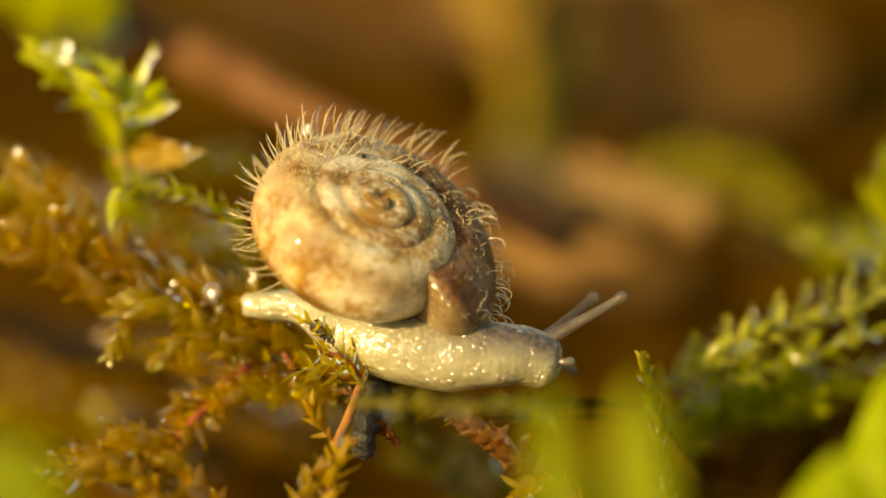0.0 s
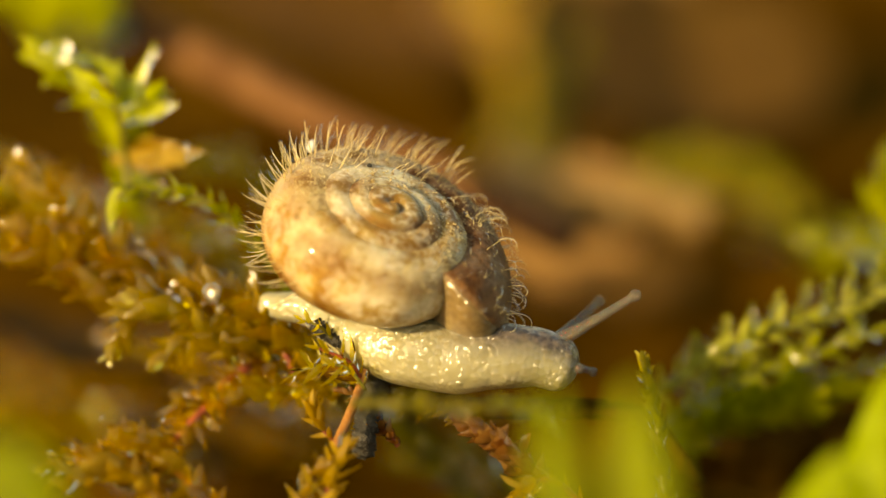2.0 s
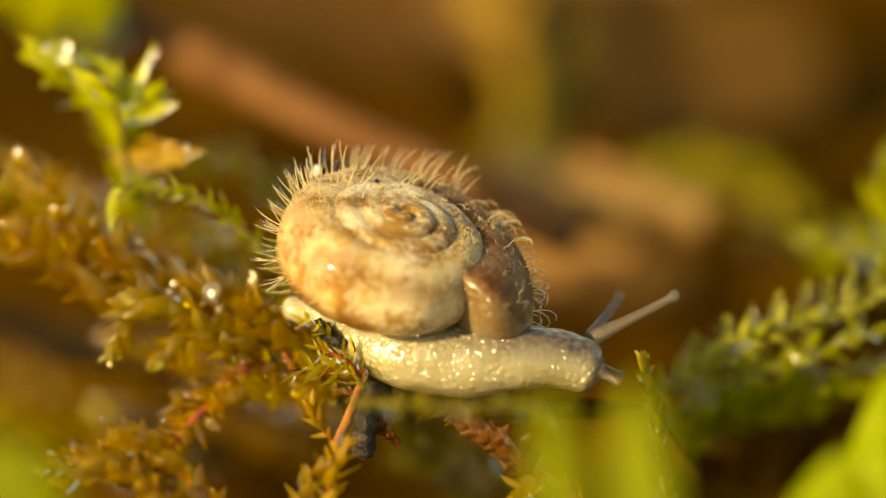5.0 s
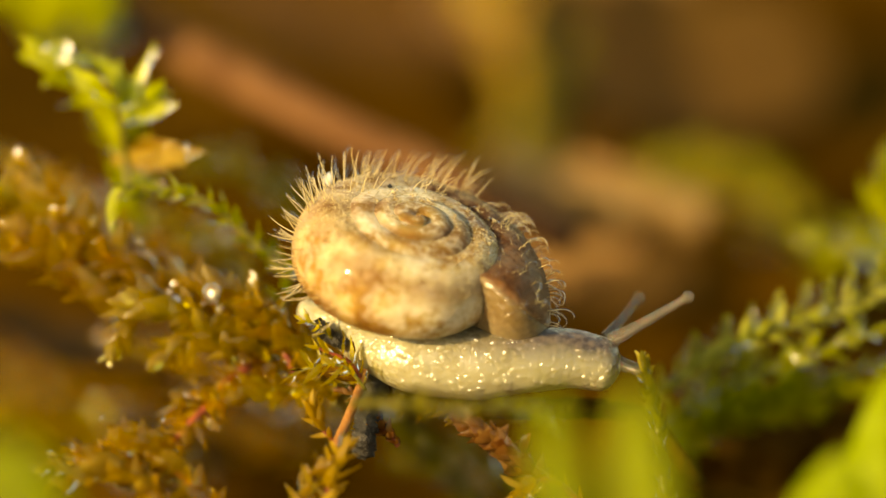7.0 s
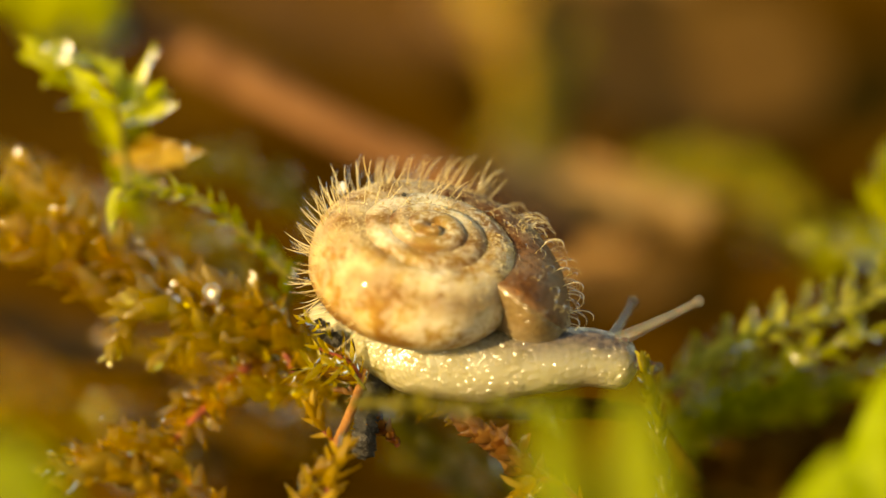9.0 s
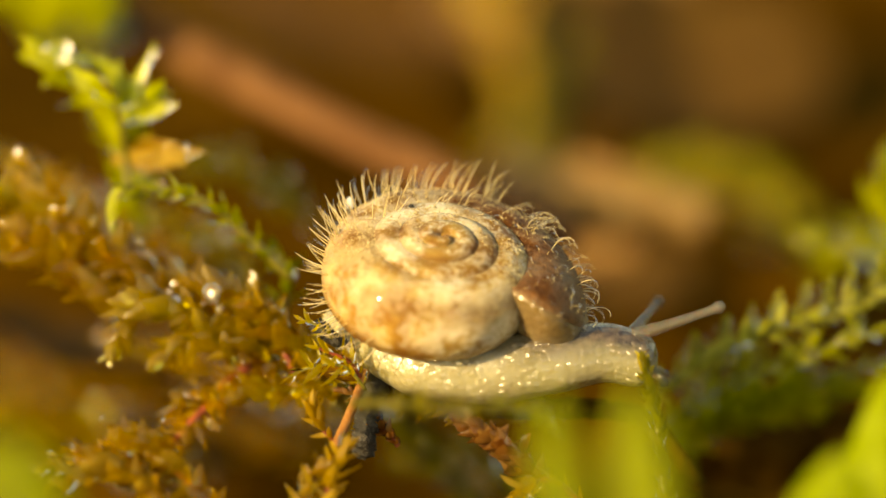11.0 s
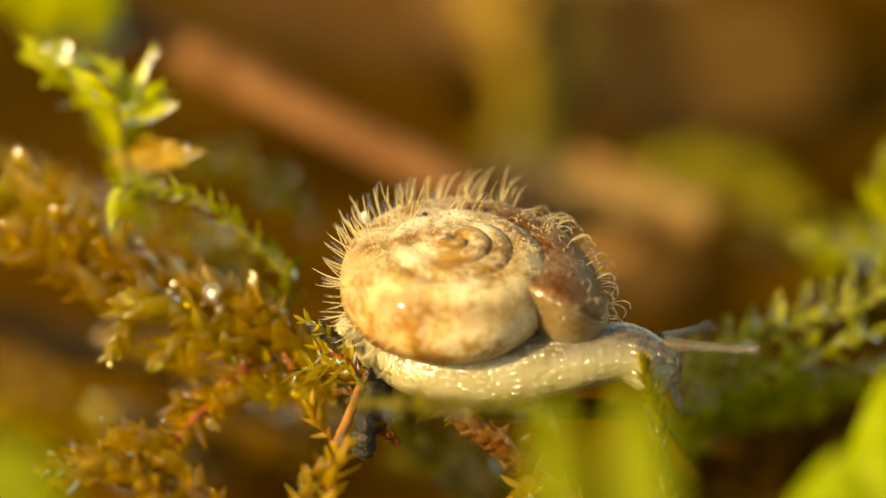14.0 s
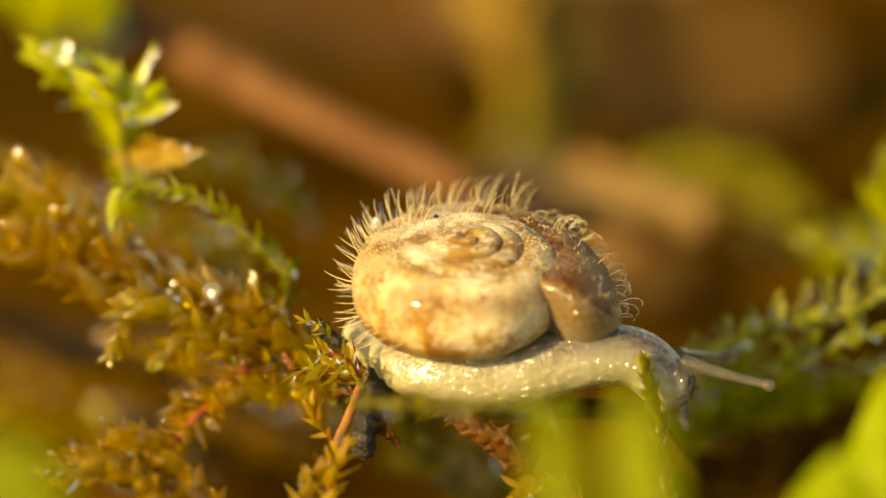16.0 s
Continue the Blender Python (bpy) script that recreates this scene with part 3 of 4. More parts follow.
def segment_mesh(i):
    """A short length of the body, a little slimmer at both ends so that it dips into its neighbours."""
    mid = REST_AT[i]
    reach = 0.95 if i < SEGMENTS * 0.55 else 0.62
    lo, hi = max(mid - reach, -TAIL_CAP), min(mid + reach, REST_LONG + HEAD_CAP)
    rows, around = 26, 48
    verts, faces, pig, rest = [], [], [], []
    for r in range(rows + 1):
        x = lo + (hi - lo) * (0.5 - 0.5 * math.cos(math.pi * r / rows))
        high = body_high(x) * (1 - 0.03 * ((x - mid) / reach) ** 2 - 0.15 * ((x - mid) / reach) ** 4)
        s = float(np.interp(x, REST_AT, np.linspace(0, 1, SEGMENTS)))
        for k in range(around):
            w = 2 * math.pi * k / around
            c, z = math.cos(w), math.sin(w)
            skirt = 1.0 + 0.12 * max(0.0, -z - 0.4) * abs(c)
            p = Vector((x, high * 1.05 * math.copysign(abs(c) ** 0.9, c) * skirt, high * math.copysign(abs(z) ** 0.9, z)))
            k1 = 1 + 0.03 * noise.noise(p * 1.3) + 0.012 * noise.noise(p * 4)
            verts.append(Vector((x - mid, p.y * k1, p.z * k1)) * 0.001)
            rest.append((x * 0.001, p.y * 0.001, p.z * 0.001))
            back_share = min(1.0, max(0.0, (s - 0.42) / 0.3))
            edge_noise = 0.25 * noise.noise(p * 1.9)
            pig.append(back_share * min(1.0, max(0.0, z * 1.6 + 0.22 + edge_noise + 0.1 * max(0.0, s - 0.85) / 0.15)))
    for r in range(rows):
        for k in range(around):
            k2 = (k + 1) % around
            faces.append((r * around + k, r * around + k2, (r + 1) * around + k2, (r + 1) * around + k))
    faces.append(tuple(range(around))[::-1])
    faces.append(tuple(rows * around + k for k in range(around)))
    me = mesh_of("body_segment", verts, faces, SKIN)
    me.attributes.new("pigment", "FLOAT", "POINT").data.foreach_set("value", pig)
    me.attributes.new("rest", "FLOAT_VECTOR", "POINT").data.foreach_set("vector", [v for p in rest for v in p])
    return me


def mantle_mesh():
    """The soft collar that fills the shell's mouth, laps over its lip and swells out of it."""
    verts, faces, pig, rest = [], [], [], []
    around, rings = 48, 14
    middle = sum((on_shell(LIP, 2 * math.pi * k / around) for k in range(around)), Vector()) / around
    out = (on_shell(LIP, 0.0) - on_shell(LIP + 0.03, 0.0)).normalized()
    for r in range(rings + 1):
        for k in range(around):
            phi = 2 * math.pi * k / around
            if r < 3:
                p = on_shell(LIP + 0.03 - 0.014 * r, phi, (-0.05, -0.04, -0.03)[r])
            else:
                f = (r - 3) / (rings - 3)
                edge = on_shell(LIP - 0.002, phi, -0.03)
                ro = math.cos(f * math.pi / 2) ** 0.8
                p = middle + (edge - middle) * ro + (out * 0.40 + Vector((0.10, 0, -0.75))) * math.sin(f * math.pi / 2)
            p = p + Vector((noise.noise(p * 1.4), noise.noise(p * 1.4 + Vector((5, 0, 0))), noise.noise(p * 1.4 + Vector((0, 5, 0))))) * 0.06
            verts.append(p * 0.001)
            rest.append(tuple(p * 0.001))
            pig.append(min(1.0, max(0.0, 0.32 + (p.z + 0.9) * 0.55)))
    for r in range(rings):
        for k in range(around):
            k2 = (k + 1) % around
            faces.append((r * around + k, r * around + k2, (r + 1) * around + k2, (r + 1) * around + k))
    me = mesh_of("mantle", verts, faces, MANTLE)
    me.attributes.new("pigment", "FLOAT", "POINT").data.foreach_set("value", pig)
    me.attributes.new("rest", "FLOAT_VECTOR", "POINT").data.foreach_set("vector", [v for p in rest for v in p])
    return me


def feeler_mesh(name, length, thick, knob):
    n = 44
    line, radii = [], []
    for i in range(n + 1):
        s = i / n
        line.append(Vector((s * length, 0, -0.008 * length * math.sin(math.pi * s))) * 0.001)
        r = thick * (1.0 + 0.9 * (1 - s) ** 2.2)
        bulb = max(0.0, 1 - ((s * length - (length - knob)) / knob) ** 2) ** 0.5 if s * length > length - 2 * knob else 0
        radii.append(max(r * (1 if s < 0.97 else 0.3), knob * bulb) * 0.001)
    return tube(name, line, radii, FEELER, 16)


# base and tip of each feeler: x, y, d
FEELERS = {
    "long_feeler": (2.85, 0.125, 0.19, {
        0.0: (962, 604, 0.6, 1106, 522, 0.2), 1.0: (977, 602, 0.6, 1122, 524, 0.2), 2.0: (988, 604, 0.6, 1139, 514, 0.2), 3.0: (1016, 600, 0.55, 1163, 511, 0.1), 4.0: (1035, 596, 0.5, 1188, 510, 0.0), 6.5: (1076, 600, 0.4, 1228, 525, -0.1),
        7.5: (1083, 606, 0.4, 1235, 508, -0.2), 8.5: (1094, 598, 0.4, 1250, 518, -0.2), 9.0: (1094, 602, 0.4, 1247, 528, -0.2), 11.5: (1130, 592, 0.4, 1288, 551, -0.2),
        12.5: (1146, 592, 0.4, 1309, 574, -0.2), 13.5: (1168, 602, 0.4, 1328, 597, -0.2), 14.5: (1184, 617, 0.4, 1347, 646, -0.2), 15.5: (1202, 634, 0.4, 1371, 681, -0.2), 16.0: (1208, 641, 0.4, 1383, 688, -0.2)}),
    "far_feeler": (2.70, 0.12, 0.185, {
        0.0: (958, 604, 1.4, 1056, 521, 3.0), 1.0: (971, 603, 1.4, 1063, 531, 3.1), 2.0: (985, 602, 1.4, 1060, 534, 3.2), 3.0: (1003, 600, 1.4, 1051, 535, 3.3), 4.0: (1022, 598, 1.4, 1068, 531, 3.4), 6.5: (1068, 600, 1.4, 1131, 527, 3.2),
        7.5: (1072, 602, 1.4, 1121, 530, 3.3), 8.5: (1080, 598, 1.4, 1116, 533, 3.4), 9.0: (1082, 600, 1.4, 1117, 539, 3.4), 11.5: (1122, 590, 1.4, 1171, 539, 3.2),
        12.5: (1136, 588, 1.4, 1200, 539, 3.2), 13.5: (1155, 596, 1.4, 1227, 561, 3.2), 14.5: (1176, 608, 1.4, 1257, 598, 3.2), 15.5: (1190, 620, 1.4, 1269, 618, 3.2), 16.0: (1196, 626, 1.4, 1273, 630, 3.2)}),
    "mouth_feeler": (0.90, 0.10, 0.15, {
        0.0: (968, 640, 0.5, 1003, 640, 0.2), 2.0: (985, 640, 0.5, 1022, 652, 0.2), 4.0: (1040, 655, 0.4, 1066, 672, 0.2), 8.5: (1108, 640, 0.4, 1140, 650, 0.2),
        12.5: (1168, 652, 0.4, 1188, 692, 0.2), 14.5: (1195, 690, 0.4, 1206, 730, 0.2), 16.0: (1206, 710, 0.4, 1213, 756, 0.2)}),
    "far_mouth_feeler": (0.95, 0.09, 0.14, {
        0.0: (975, 640, 1.2, 1020, 658, 1.6), 2.0: (1010, 645, 1.2, 1054, 660, 1.6), 4.0: (1042, 650, 1.2, 1085, 668, 1.6), 8.5: (1120, 636, 1.2, 1165, 650, 1.6),
        12.5: (1160, 648, 1.2, 1190, 680, 1.8), 14.5: (1190, 680, 1.2, 1203, 722, 1.8), 16.0: (1200, 704, 1.2, 1208, 745, 1.8)})}


def feeler_pose(keys, t):
    r = at_time(keys, t)
    a, b = spot(*r[:3]), spot(*r[3:])
    x = (b - a).normalized()
    y = ABOVE.cross(x).normalized()
    m = Matrix((x, y, x.cross(y))).transposed().to_4x4()
    m.translation = a
    return m


def build_snail():
    snail = base_of("snail", spot(624, 440, SHELL_DEPTH), "small hairy land snail with brown coiled shell creeping over moss", "snail")
    parts = {"snail": snail}
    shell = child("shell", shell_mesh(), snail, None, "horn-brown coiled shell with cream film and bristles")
    build_hairs(shell)
    grain = tube("sand_grain", [Vector((0, 0, 0.00042 * k / 8)) for k in range(9)],
                 [0.00014 * math.sin(math.pi * (0.1 + 0.8 * k / 8)) for k in range(9)], GRIT, 9, 0.3, 2)
    child("sand_grain", grain, shell, Matrix.LocRotScale(Vector((-2.95, 2.45, 0.72)) * 0.001, Euler((-0.9, -0.5, 0)), (1, 1, 1)), "white grain stuck to the shell")
    crumb = tube("soil_crumb", [Vector((0, 0, 0.00016 * k / 6)) for k in range(7)], [0.00008 * math.sin(math.pi * (0.1 + 0.8 * k / 6)) for k in range(7)], CHAR, 8, 0.4, 5)
    child("soil_crumb", crumb, shell, Matrix.Translation(Vector((-1.14, 2.02, 1.50)) * 0.001), "black crumb of soil stuck to the shell")
    tagged(child("dirt_film", crumbs_mesh(), shell, None, "dry earth crumbs stuck to the shell"), kind="stuff")
    parts["shell"] = shell
    parts["mantle"] = child("mantle", mantle_mesh(), snail, None, "soft tan collar at the shell mouth")
    parts["body"] = [child("body_segment", segment_mesh(i), snail, None, "wet cream skin with shining grains") for i in range(SEGMENTS)]
    for name, (length, thick, knob, keys) in FEELERS.items():
        parts[name] = child(name, feeler_mesh(name, length, thick, knob), snail, None, "glassy grey feeler with a round tip")
    return parts


SNAIL = build_snail()


# ---- what the snail creeps on ----
def stick(name, points, radius, mat, label, category, seed, wobble=0.35, end=0.8, group=""):
    raw = [tuple(spot(*p)) for p in points]
    line = glide(raw, 40)
    root = Vector(line[0])
    line = [Vector(p) - root for p in line]
    radii = [radius * 0.001 * (1 + (end - 1) * i / 40) for i in range(41)]
    if name not in ("fallen_twig", "rotten_wood"):
        ob = new(name, tube(name, line, radii, mat, 14, wobble, seed))
        ob.location = root
        return tagged(ob, label, category, group)
    ob = base_of(name, root, label, category, group)
    child("wood", tube("wood", line, radii, mat, 14, wobble, seed), ob)
    t, a, b = frame_along(line, 26)
    stub = [line[26] + (t * 0.5 + b * 0.8 + a * 0.3) * radii[26] * 0.28 * k for k in range(6)]
    child("side_stub", tube("side_stub", stub, [radii[26] * (0.42 - 0.03 * k) for k in range(6)], mat, 9, 0.3, seed + 1), ob)
    return ob


def moss_under():
    stick("twig", [(520, 640, 4), (640, 665, 2.2), (800, 720, 2.6), (960, 722, 3), (1130, 740, 3.4), (1240, 860, 4)], 0.34, HUMUS,
          "dark rotten twig under the snail", "twig", 3)
    stick("pine_needle", [(648, 655, 0.6), (632, 700, 0.4), (612, 750, 0.1), (594, 792, -0.3)], 0.125, NEEDLE, "dry orange-brown needle stub among moss", "needle", 5, 0.15, 1.3)
    stick("burnt_stick", [(668, 660, 1.6), (655, 720, 1.3), (646, 770, 1.2), (640, 800, 1.6)], 0.42, CHAR, "black charred stick stub among moss", "stick", 8, 0.6)
    stick("burnt_stick", [(560, 575, 1.4), (590, 600, 1.0), (612, 612, 1.0)], 0.22, CHAR, "black crumb of charred wood", "stick", 9, 0.8)


moss_under()


def left_moss():
    gold = "golden-brown moss shoot with wet overlapping leaves"
    # thick golden shoots falling from the upper left to the middle
    moss_shoot([(560, 700, 4), (470, 600, 4), (380, 545, 4.5), (270, 490, 5), (150, 440, 5), (20, 400, 6)], GOLD, STEM_RED, gold, 11, 1.44, 0.62, 0.115, 0.09, 56, 0.4, 0.3)
    moss_shoot([(330, 570, 4.5), (230, 470, 5), (130, 390, 5.5), (40, 290, 6)], GOLD, STEM_RED, gold, 12, 1.32, 0.62, 0.115, 0.09, 56, 0.4, 0.3)
    moss_shoot([(420, 640, 3), (330, 560, 3), (250, 540, 3.2), (200, 620, 3.5)], HONEY, STEM_GREEN, gold, 13, 1.15, 0.62, 0.115, 0.09, 56, 0.4, 0.3)
    moss_shoot([(300, 540, 5), (200, 520, 5), (90, 460, 5), (-30, 430, 5)], GOLD, STEM_RED, gold, 14, 1.38, 0.62, 0.115, 0.09, 56, 0.4, 0.3)
    moss_shoot([(250, 500, 6), (150, 430, 6.5), (60, 370, 7), (-30, 330, 7)], HONEY, STEM_GREEN, gold, 51, 1.49, 0.62, 0.115, 0.09, 56, 0.4, 0.3)
    moss_shoot([(480, 640, 3.4), (430, 590, 3.4), (350, 590, 3.6), (280, 640, 4)], HONEY, STEM_GREEN, gold, 52, 1.15, 0.62, 0.115, 0.09, 56, 0.4, 0.3)
    moss_shoot([(520, 660, 3), (470, 560, 3.2), (400, 520, 3.6), (340, 500, 4)], GOLD, STEM_RED, gold, 53, 1.15, 0.62, 0.115, 0.09, 56, 0.4, 0.3)
    moss_shoot([(600, 690, 3), (540, 620, 3), (480, 570, 3.2), (440, 560, 3.4)], HONEY, STEM_GREEN, gold, 54, 1.09, 0.62, 0.115, 0.09, 56, 0.4, 0.3)
    # the red-stemmed shoot
    moss_shoot([(640, 640, 3), (520, 640, 4), (430, 655, 4), (350, 735, 3.6), (290, 790, 3.4), (140, 815, 3), (60, 830, 3)], GOLD, STEM_RED,
               "moss shoot with a bare red stem", 15, 0.95, 0.75, 0.16, 0.16, 65, thin=0.75)
    moss_shoot([(460, 690, 4.5), (400, 690, 4.5), (340, 700, 4.2), (310, 730, 4)], GOLD, STEM_RED, gold, 16, 1.0, 0.85, 0.14)
    moss_shoot([(420, 930, -1.6), (330, 850, -1.6), (260, 790, -1.6), (215, 770, -1.6)], GOLD, STEM_RED, gold, 17, 1.1, 0.85, 0.14)
    moss_shoot([(300, 900, -2), (240, 850, -2), (180, 830, -2), (110, 850, -2.2)], STRAW, STEM_RED, gold, 18, 1.1, 0.85, 0.15)
    moss_shoot([(380, 920, -1), (300, 870, -1.2), (230, 820, -1.2), (130, 800, -1.4)], GOLD, STEM_RED, gold, 55, 1.1, 0.85, 0.14)
    moss_shoot([(640, 660, 3.5), (560, 690, 3.5), (450, 690, 3.5), (380, 700, 3.6)], HONEY, STEM_GREEN, gold, 19, 0.9, 0.85, 0.15)
    # deeper layers of the same cushion
    for k, pts in enumerate((((700, 1000, 27), (500, 800, 26), (250, 700, 26), (-40, 640, 27)), ((520, 980, 24), (330, 860, 24), (120, 760, 24), (-60, 740, 25)),
                             ((640, 760, 12), (480, 700, 11), (330, 640, 11), (180, 600, 12)), ((900, 980, 14), (820, 860, 13), (740, 790, 12), (700, 740, 12)),
                             ((380, 460, 15), (260, 420, 14), (120, 330, 14), (-40, 250, 14)), ((460, 560, 12), (420, 460, 12), (330, 400, 12), (240, 380, 12)),
                             ((1000, 960, 16), (900, 850, 15), (800, 800, 15), (700, 820, 15)), ((560, 400, 18), (480, 330, 18), (400, 290, 18), (330, 300, 18)))):
        moss_shoot(pts, OLIVE if k in (3, 6, 7) else HONEY if k % 2 else GOLD, STEM_GREEN, "olive-brown moss shoot deep in the cushion", 70 + k, 1.6 if k < 2 else 0.95, 0.8, 0.11, 0.16, 55, joined=True)
    # near tip below the snail
    moss_shoot([(648, 690, 0.4), (610, 650, 0.1), (560, 648, 0), (510, 668, 0)], YELLOW, STEM_GREEN, "yellow-green moss tip with spread pointed leaves", 20, 0.85, 0.25, 0.13, 0.06, 65, 0.3, 0.3)
    moss_shoot([(640, 670, 0.5), (618, 640, 0.2), (585, 625, 0.1), (560, 615, 0.1)], YELLOW, STEM_RED, "yellow-green moss tip with spread pointed leaves", 21, 0.7, 0.26, 0.13, 0.07, 65, 0.3, 0.3)
    moss_shoot([(590, 600, 0.9), (565, 578, 0.7), (535, 566, 0.6)], YELLOW, STEM_GREEN, "yellow-green moss tip with spread pointed leaves", 22, 0.5, 0.4, 0.13, 0.07, 60)
    moss_shoot([(575, 960, -1.9), (575, 890, -1.7), (590, 830, -1.5), (610, 790, -1.4)], STRAW, STEM_RED, gold, 23, 0.85, 0.55, 0.12)
    moss_shoot([(520, 960, -1.6), (540, 880, -1.6), (570, 820, -1.6)], GOLD, STEM_RED, gold, 24, 0.85, 0.55, 0.14)
    # curled russet leaves under the head
    moss_shoot([(1000, 900, 0.4), (935, 830, 0.2), (880, 782, 0.2), (815, 745, 0.3)], RUSSET, STEM_RED, "withered red-brown moss with curled leaves", 25, 0.72, 0.8, 0.05, 0.12, 60, 0.7, 0.6)
    moss_shoot([(1040, 900, 0), (980, 850, -0.2), (930, 862, -0.3), (905, 890, -0.3)], STRAW, STEM_RED, gold, 26, 0.8, 0.55, 0.16)
    moss_shoot([(705, 790, 1.4), (668, 745, 1.2), (640, 705, 1.2), (600, 690, 1.4)], RUSSET, STEM_RED, "withered red-brown moss with curled leaves", 67, 0.45, 0.6, 0.06, 0.07, 60, 0.6, 0.4)
    moss_shoot([(590, 780, 1.8), (560, 745, 1.8), (555, 710, 2)], STRAW, STEM_RED, "straw-brown moss with thin folded leaves", 68, 0.6, 0.4, 0.08, 0.07, 50, 0.6, 0.4)
    moss_shoot([(860, 760, 1.6), (780, 722, 1.8), (700, 712, 2), (650, 690, 2)], GOLD, STEM_RED, gold, 69, 0.55, 0.5, 0.07, 0.08, 60)
    # olive shoots before the snail's foot
    moss_shoot([(620, 712, -5), (720, 718, -6), (830, 724, -6.5), (960, 716, -7)], OLIVE, STEM_GREEN, "olive-brown moss shoot beneath the snail's foot", 27, 0.7, 0.5, 0.13, 0.14, 45)
    moss_shoot([(1000, 770, -6), (960, 735, -6), (900, 718, -6), (800, 722, -6)], GREEN, STEM_GREEN, "olive-brown moss shoot beneath the snail's foot", 28, 0.6, 0.5, 0.15, 0.1, 45)


def green_moss():
    green = "bright green moss shoot with pointed glossy leaves"
    leafy_shoot("moss_shoot", [(228, 330, 7), (222, 280, 7), (215, 220, 6.5), (190, 160, 6)],
                [((130, 130, 8), (36, 66, 7.6), 0.6), ((200, 180, 8), (150, 90, 8), 0.7), ((230, 195, 7), (280, 80, 7.2), 0.4), ((218, 206, 6.8), (316, 184, 6.8), 0.7),
                 ((195, 165, 6), (110, 108, 5.8), 0.8), ((205, 180, 6), (160, 140, 5.6), 0.6)], FRESH, green, 31, 0.14)
    moss_shoot([(226, 290, 7.4), (222, 240, 7.2), (210, 195, 7.5), (170, 155, 7.5), (115, 118, 7.5), (66, 92, 7.5)], FRESH, STEM_GREEN, green, 32, 1.3, 0.55, 0.085, 0.16, 52, 0.4, 0.2)
    moss_shoot([(222, 240, 7), (238, 205, 7), (262, 180, 7)], FRESH, STEM_GREEN, green, 38, 1.3, 0.5, 0.15, 0.14, 45, 0.4, 0.2)
    moss_shoot([(220, 215, 7), (205, 170, 7), (190, 130, 7.4)], FRESH, STEM_GREEN, green, 39, 1.2, 0.5, 0.15, 0.14, 45, 0.4, 0.2)
    moss_shoot([(250, 420, 12), (240, 330, 12), (215, 250, 12), (170, 190, 12)], GREEN, STEM_GREEN, "dull green moss shoot in shade", 30, 1.2, 0.5, 0.12, 0.16, 50, joined=True)
    # the bent, shining leaf over the gap in the golden moss
    leafy_shoot("moss_shoot", [(250, 345, 4.6), (228, 330, 4.6), (212, 345, 4.6)], [((216, 336, 4.6), (196, 408, 4.4), 0.55), ((222, 330, 4.8), (250, 352, 4.8), 0.4)], FRESH, "shining green moss tip bent over", 66, 0.1)
    moss_shoot([(100, 90, 24), (85, 50, 24), (60, 10, 24), (20, -60, 25)], FRESH, STEM_GREEN, green, 33, 4.0, 0.7, 0.4, 0.25, 60)
    moss_shoot([(170, 90, 24), (160, 40, 24), (150, -40, 25)], FRESH, STEM_GREEN, green, 34, 3.6, 0.7, 0.45, 0.25, 60)
    moss_shoot([(200, 276, 7.5), (225, 276, 7.2), (250, 274, 7)], STRAW, STEM_GREEN, "orange-tipped moss shoot with folded leaves", 35, 2.3, 0.34, 0.3, 0.12, 9, 0.7, 0.1)
    moss_shoot([(520, 500, 5), (440, 420, 4.8), (370, 360, 4.5), (290, 335, 4.5), (215, 345, 4.5), (200, 400, 4.5)], GREEN, STEM_GREEN, "slender yellow-green moss stem", 36, 0.75, 0.5, 0.2, 0.14, 50)
    moss_shoot([(500, 560, 6), (510, 480, 6), (440, 420, 6)], LIME, STEM_GREEN, green, 37, 0.9, 0.5, 0.22, 0.12, 50)
    # right of the snail
    for k, (dy, d) in enumerate(((14, 6.4), (75, 7), (135, 9))):
        moss_shoot([(1150 + 20 * k, 690 + dy, d), (1240, 628 + dy, d), (1340, 580 + dy, d), (1460, 540 + dy, d), (1600, 500 + dy, d + 0.5)], (PALE_MOSS, GREEN, GREEN)[k], STEM_GREEN,
                   green if k < 2 else "olive moss shoot lying in shade", 41 + k, 0.85, 0.28, 0.10, 0.10, 62, 0.4, 0.4)
    for k, (x, y, lean, high) in enumerate(((1225, 640, 6, 44), (1275, 612, 14, 48), (1318, 592, 16, 52), (1362, 576, 18, 56), (1408, 562, 22, 58), (1452, 552, 20, 64), (1492, 542, 16, 66), (1534, 530, 22, 70),
                                           (1250, 660, -10, 40), (1340, 640, -6, 50), (1430, 610, 4, 56), (1510, 600, 10, 60))):
        moss_shoot([(x, y + 20, 6.6 + 0.3 * (k % 3)), (x + lean * 0.6, y - high * 0.4, 6.4 + 0.3 * (k % 3)), (x + lean, y - high, 6.2)], PALE_MOSS, STEM_GREEN, green, 110 + k, 0.44, 0.3, 0.08, 0.06, 46, 0.4, 0.3)
    moss_shoot([(1620, 560, 14), (1590, 440, 14), (1575, 300, 14)], GREEN, STEM_GREEN, green, 45, 2.2, 0.4, 0.4, 0.25, 40)
    moss_shoot([(1640, 520, 16), (1560, 450, 16), (1440, 430, 17)], GREEN, STEM_GREEN, green, 46, 2.0, 0.45, 0.4, 0.25, 50)
    moss_shoot([(1150, 800, 9), (1260, 740, 9), (1380, 710, 9), (1520, 690, 9)], SHADE_MOSS, STEM_GREEN, "olive moss shoot lying in shade", 47, 1.5, 0.5, 0.13, 0.2, 60)
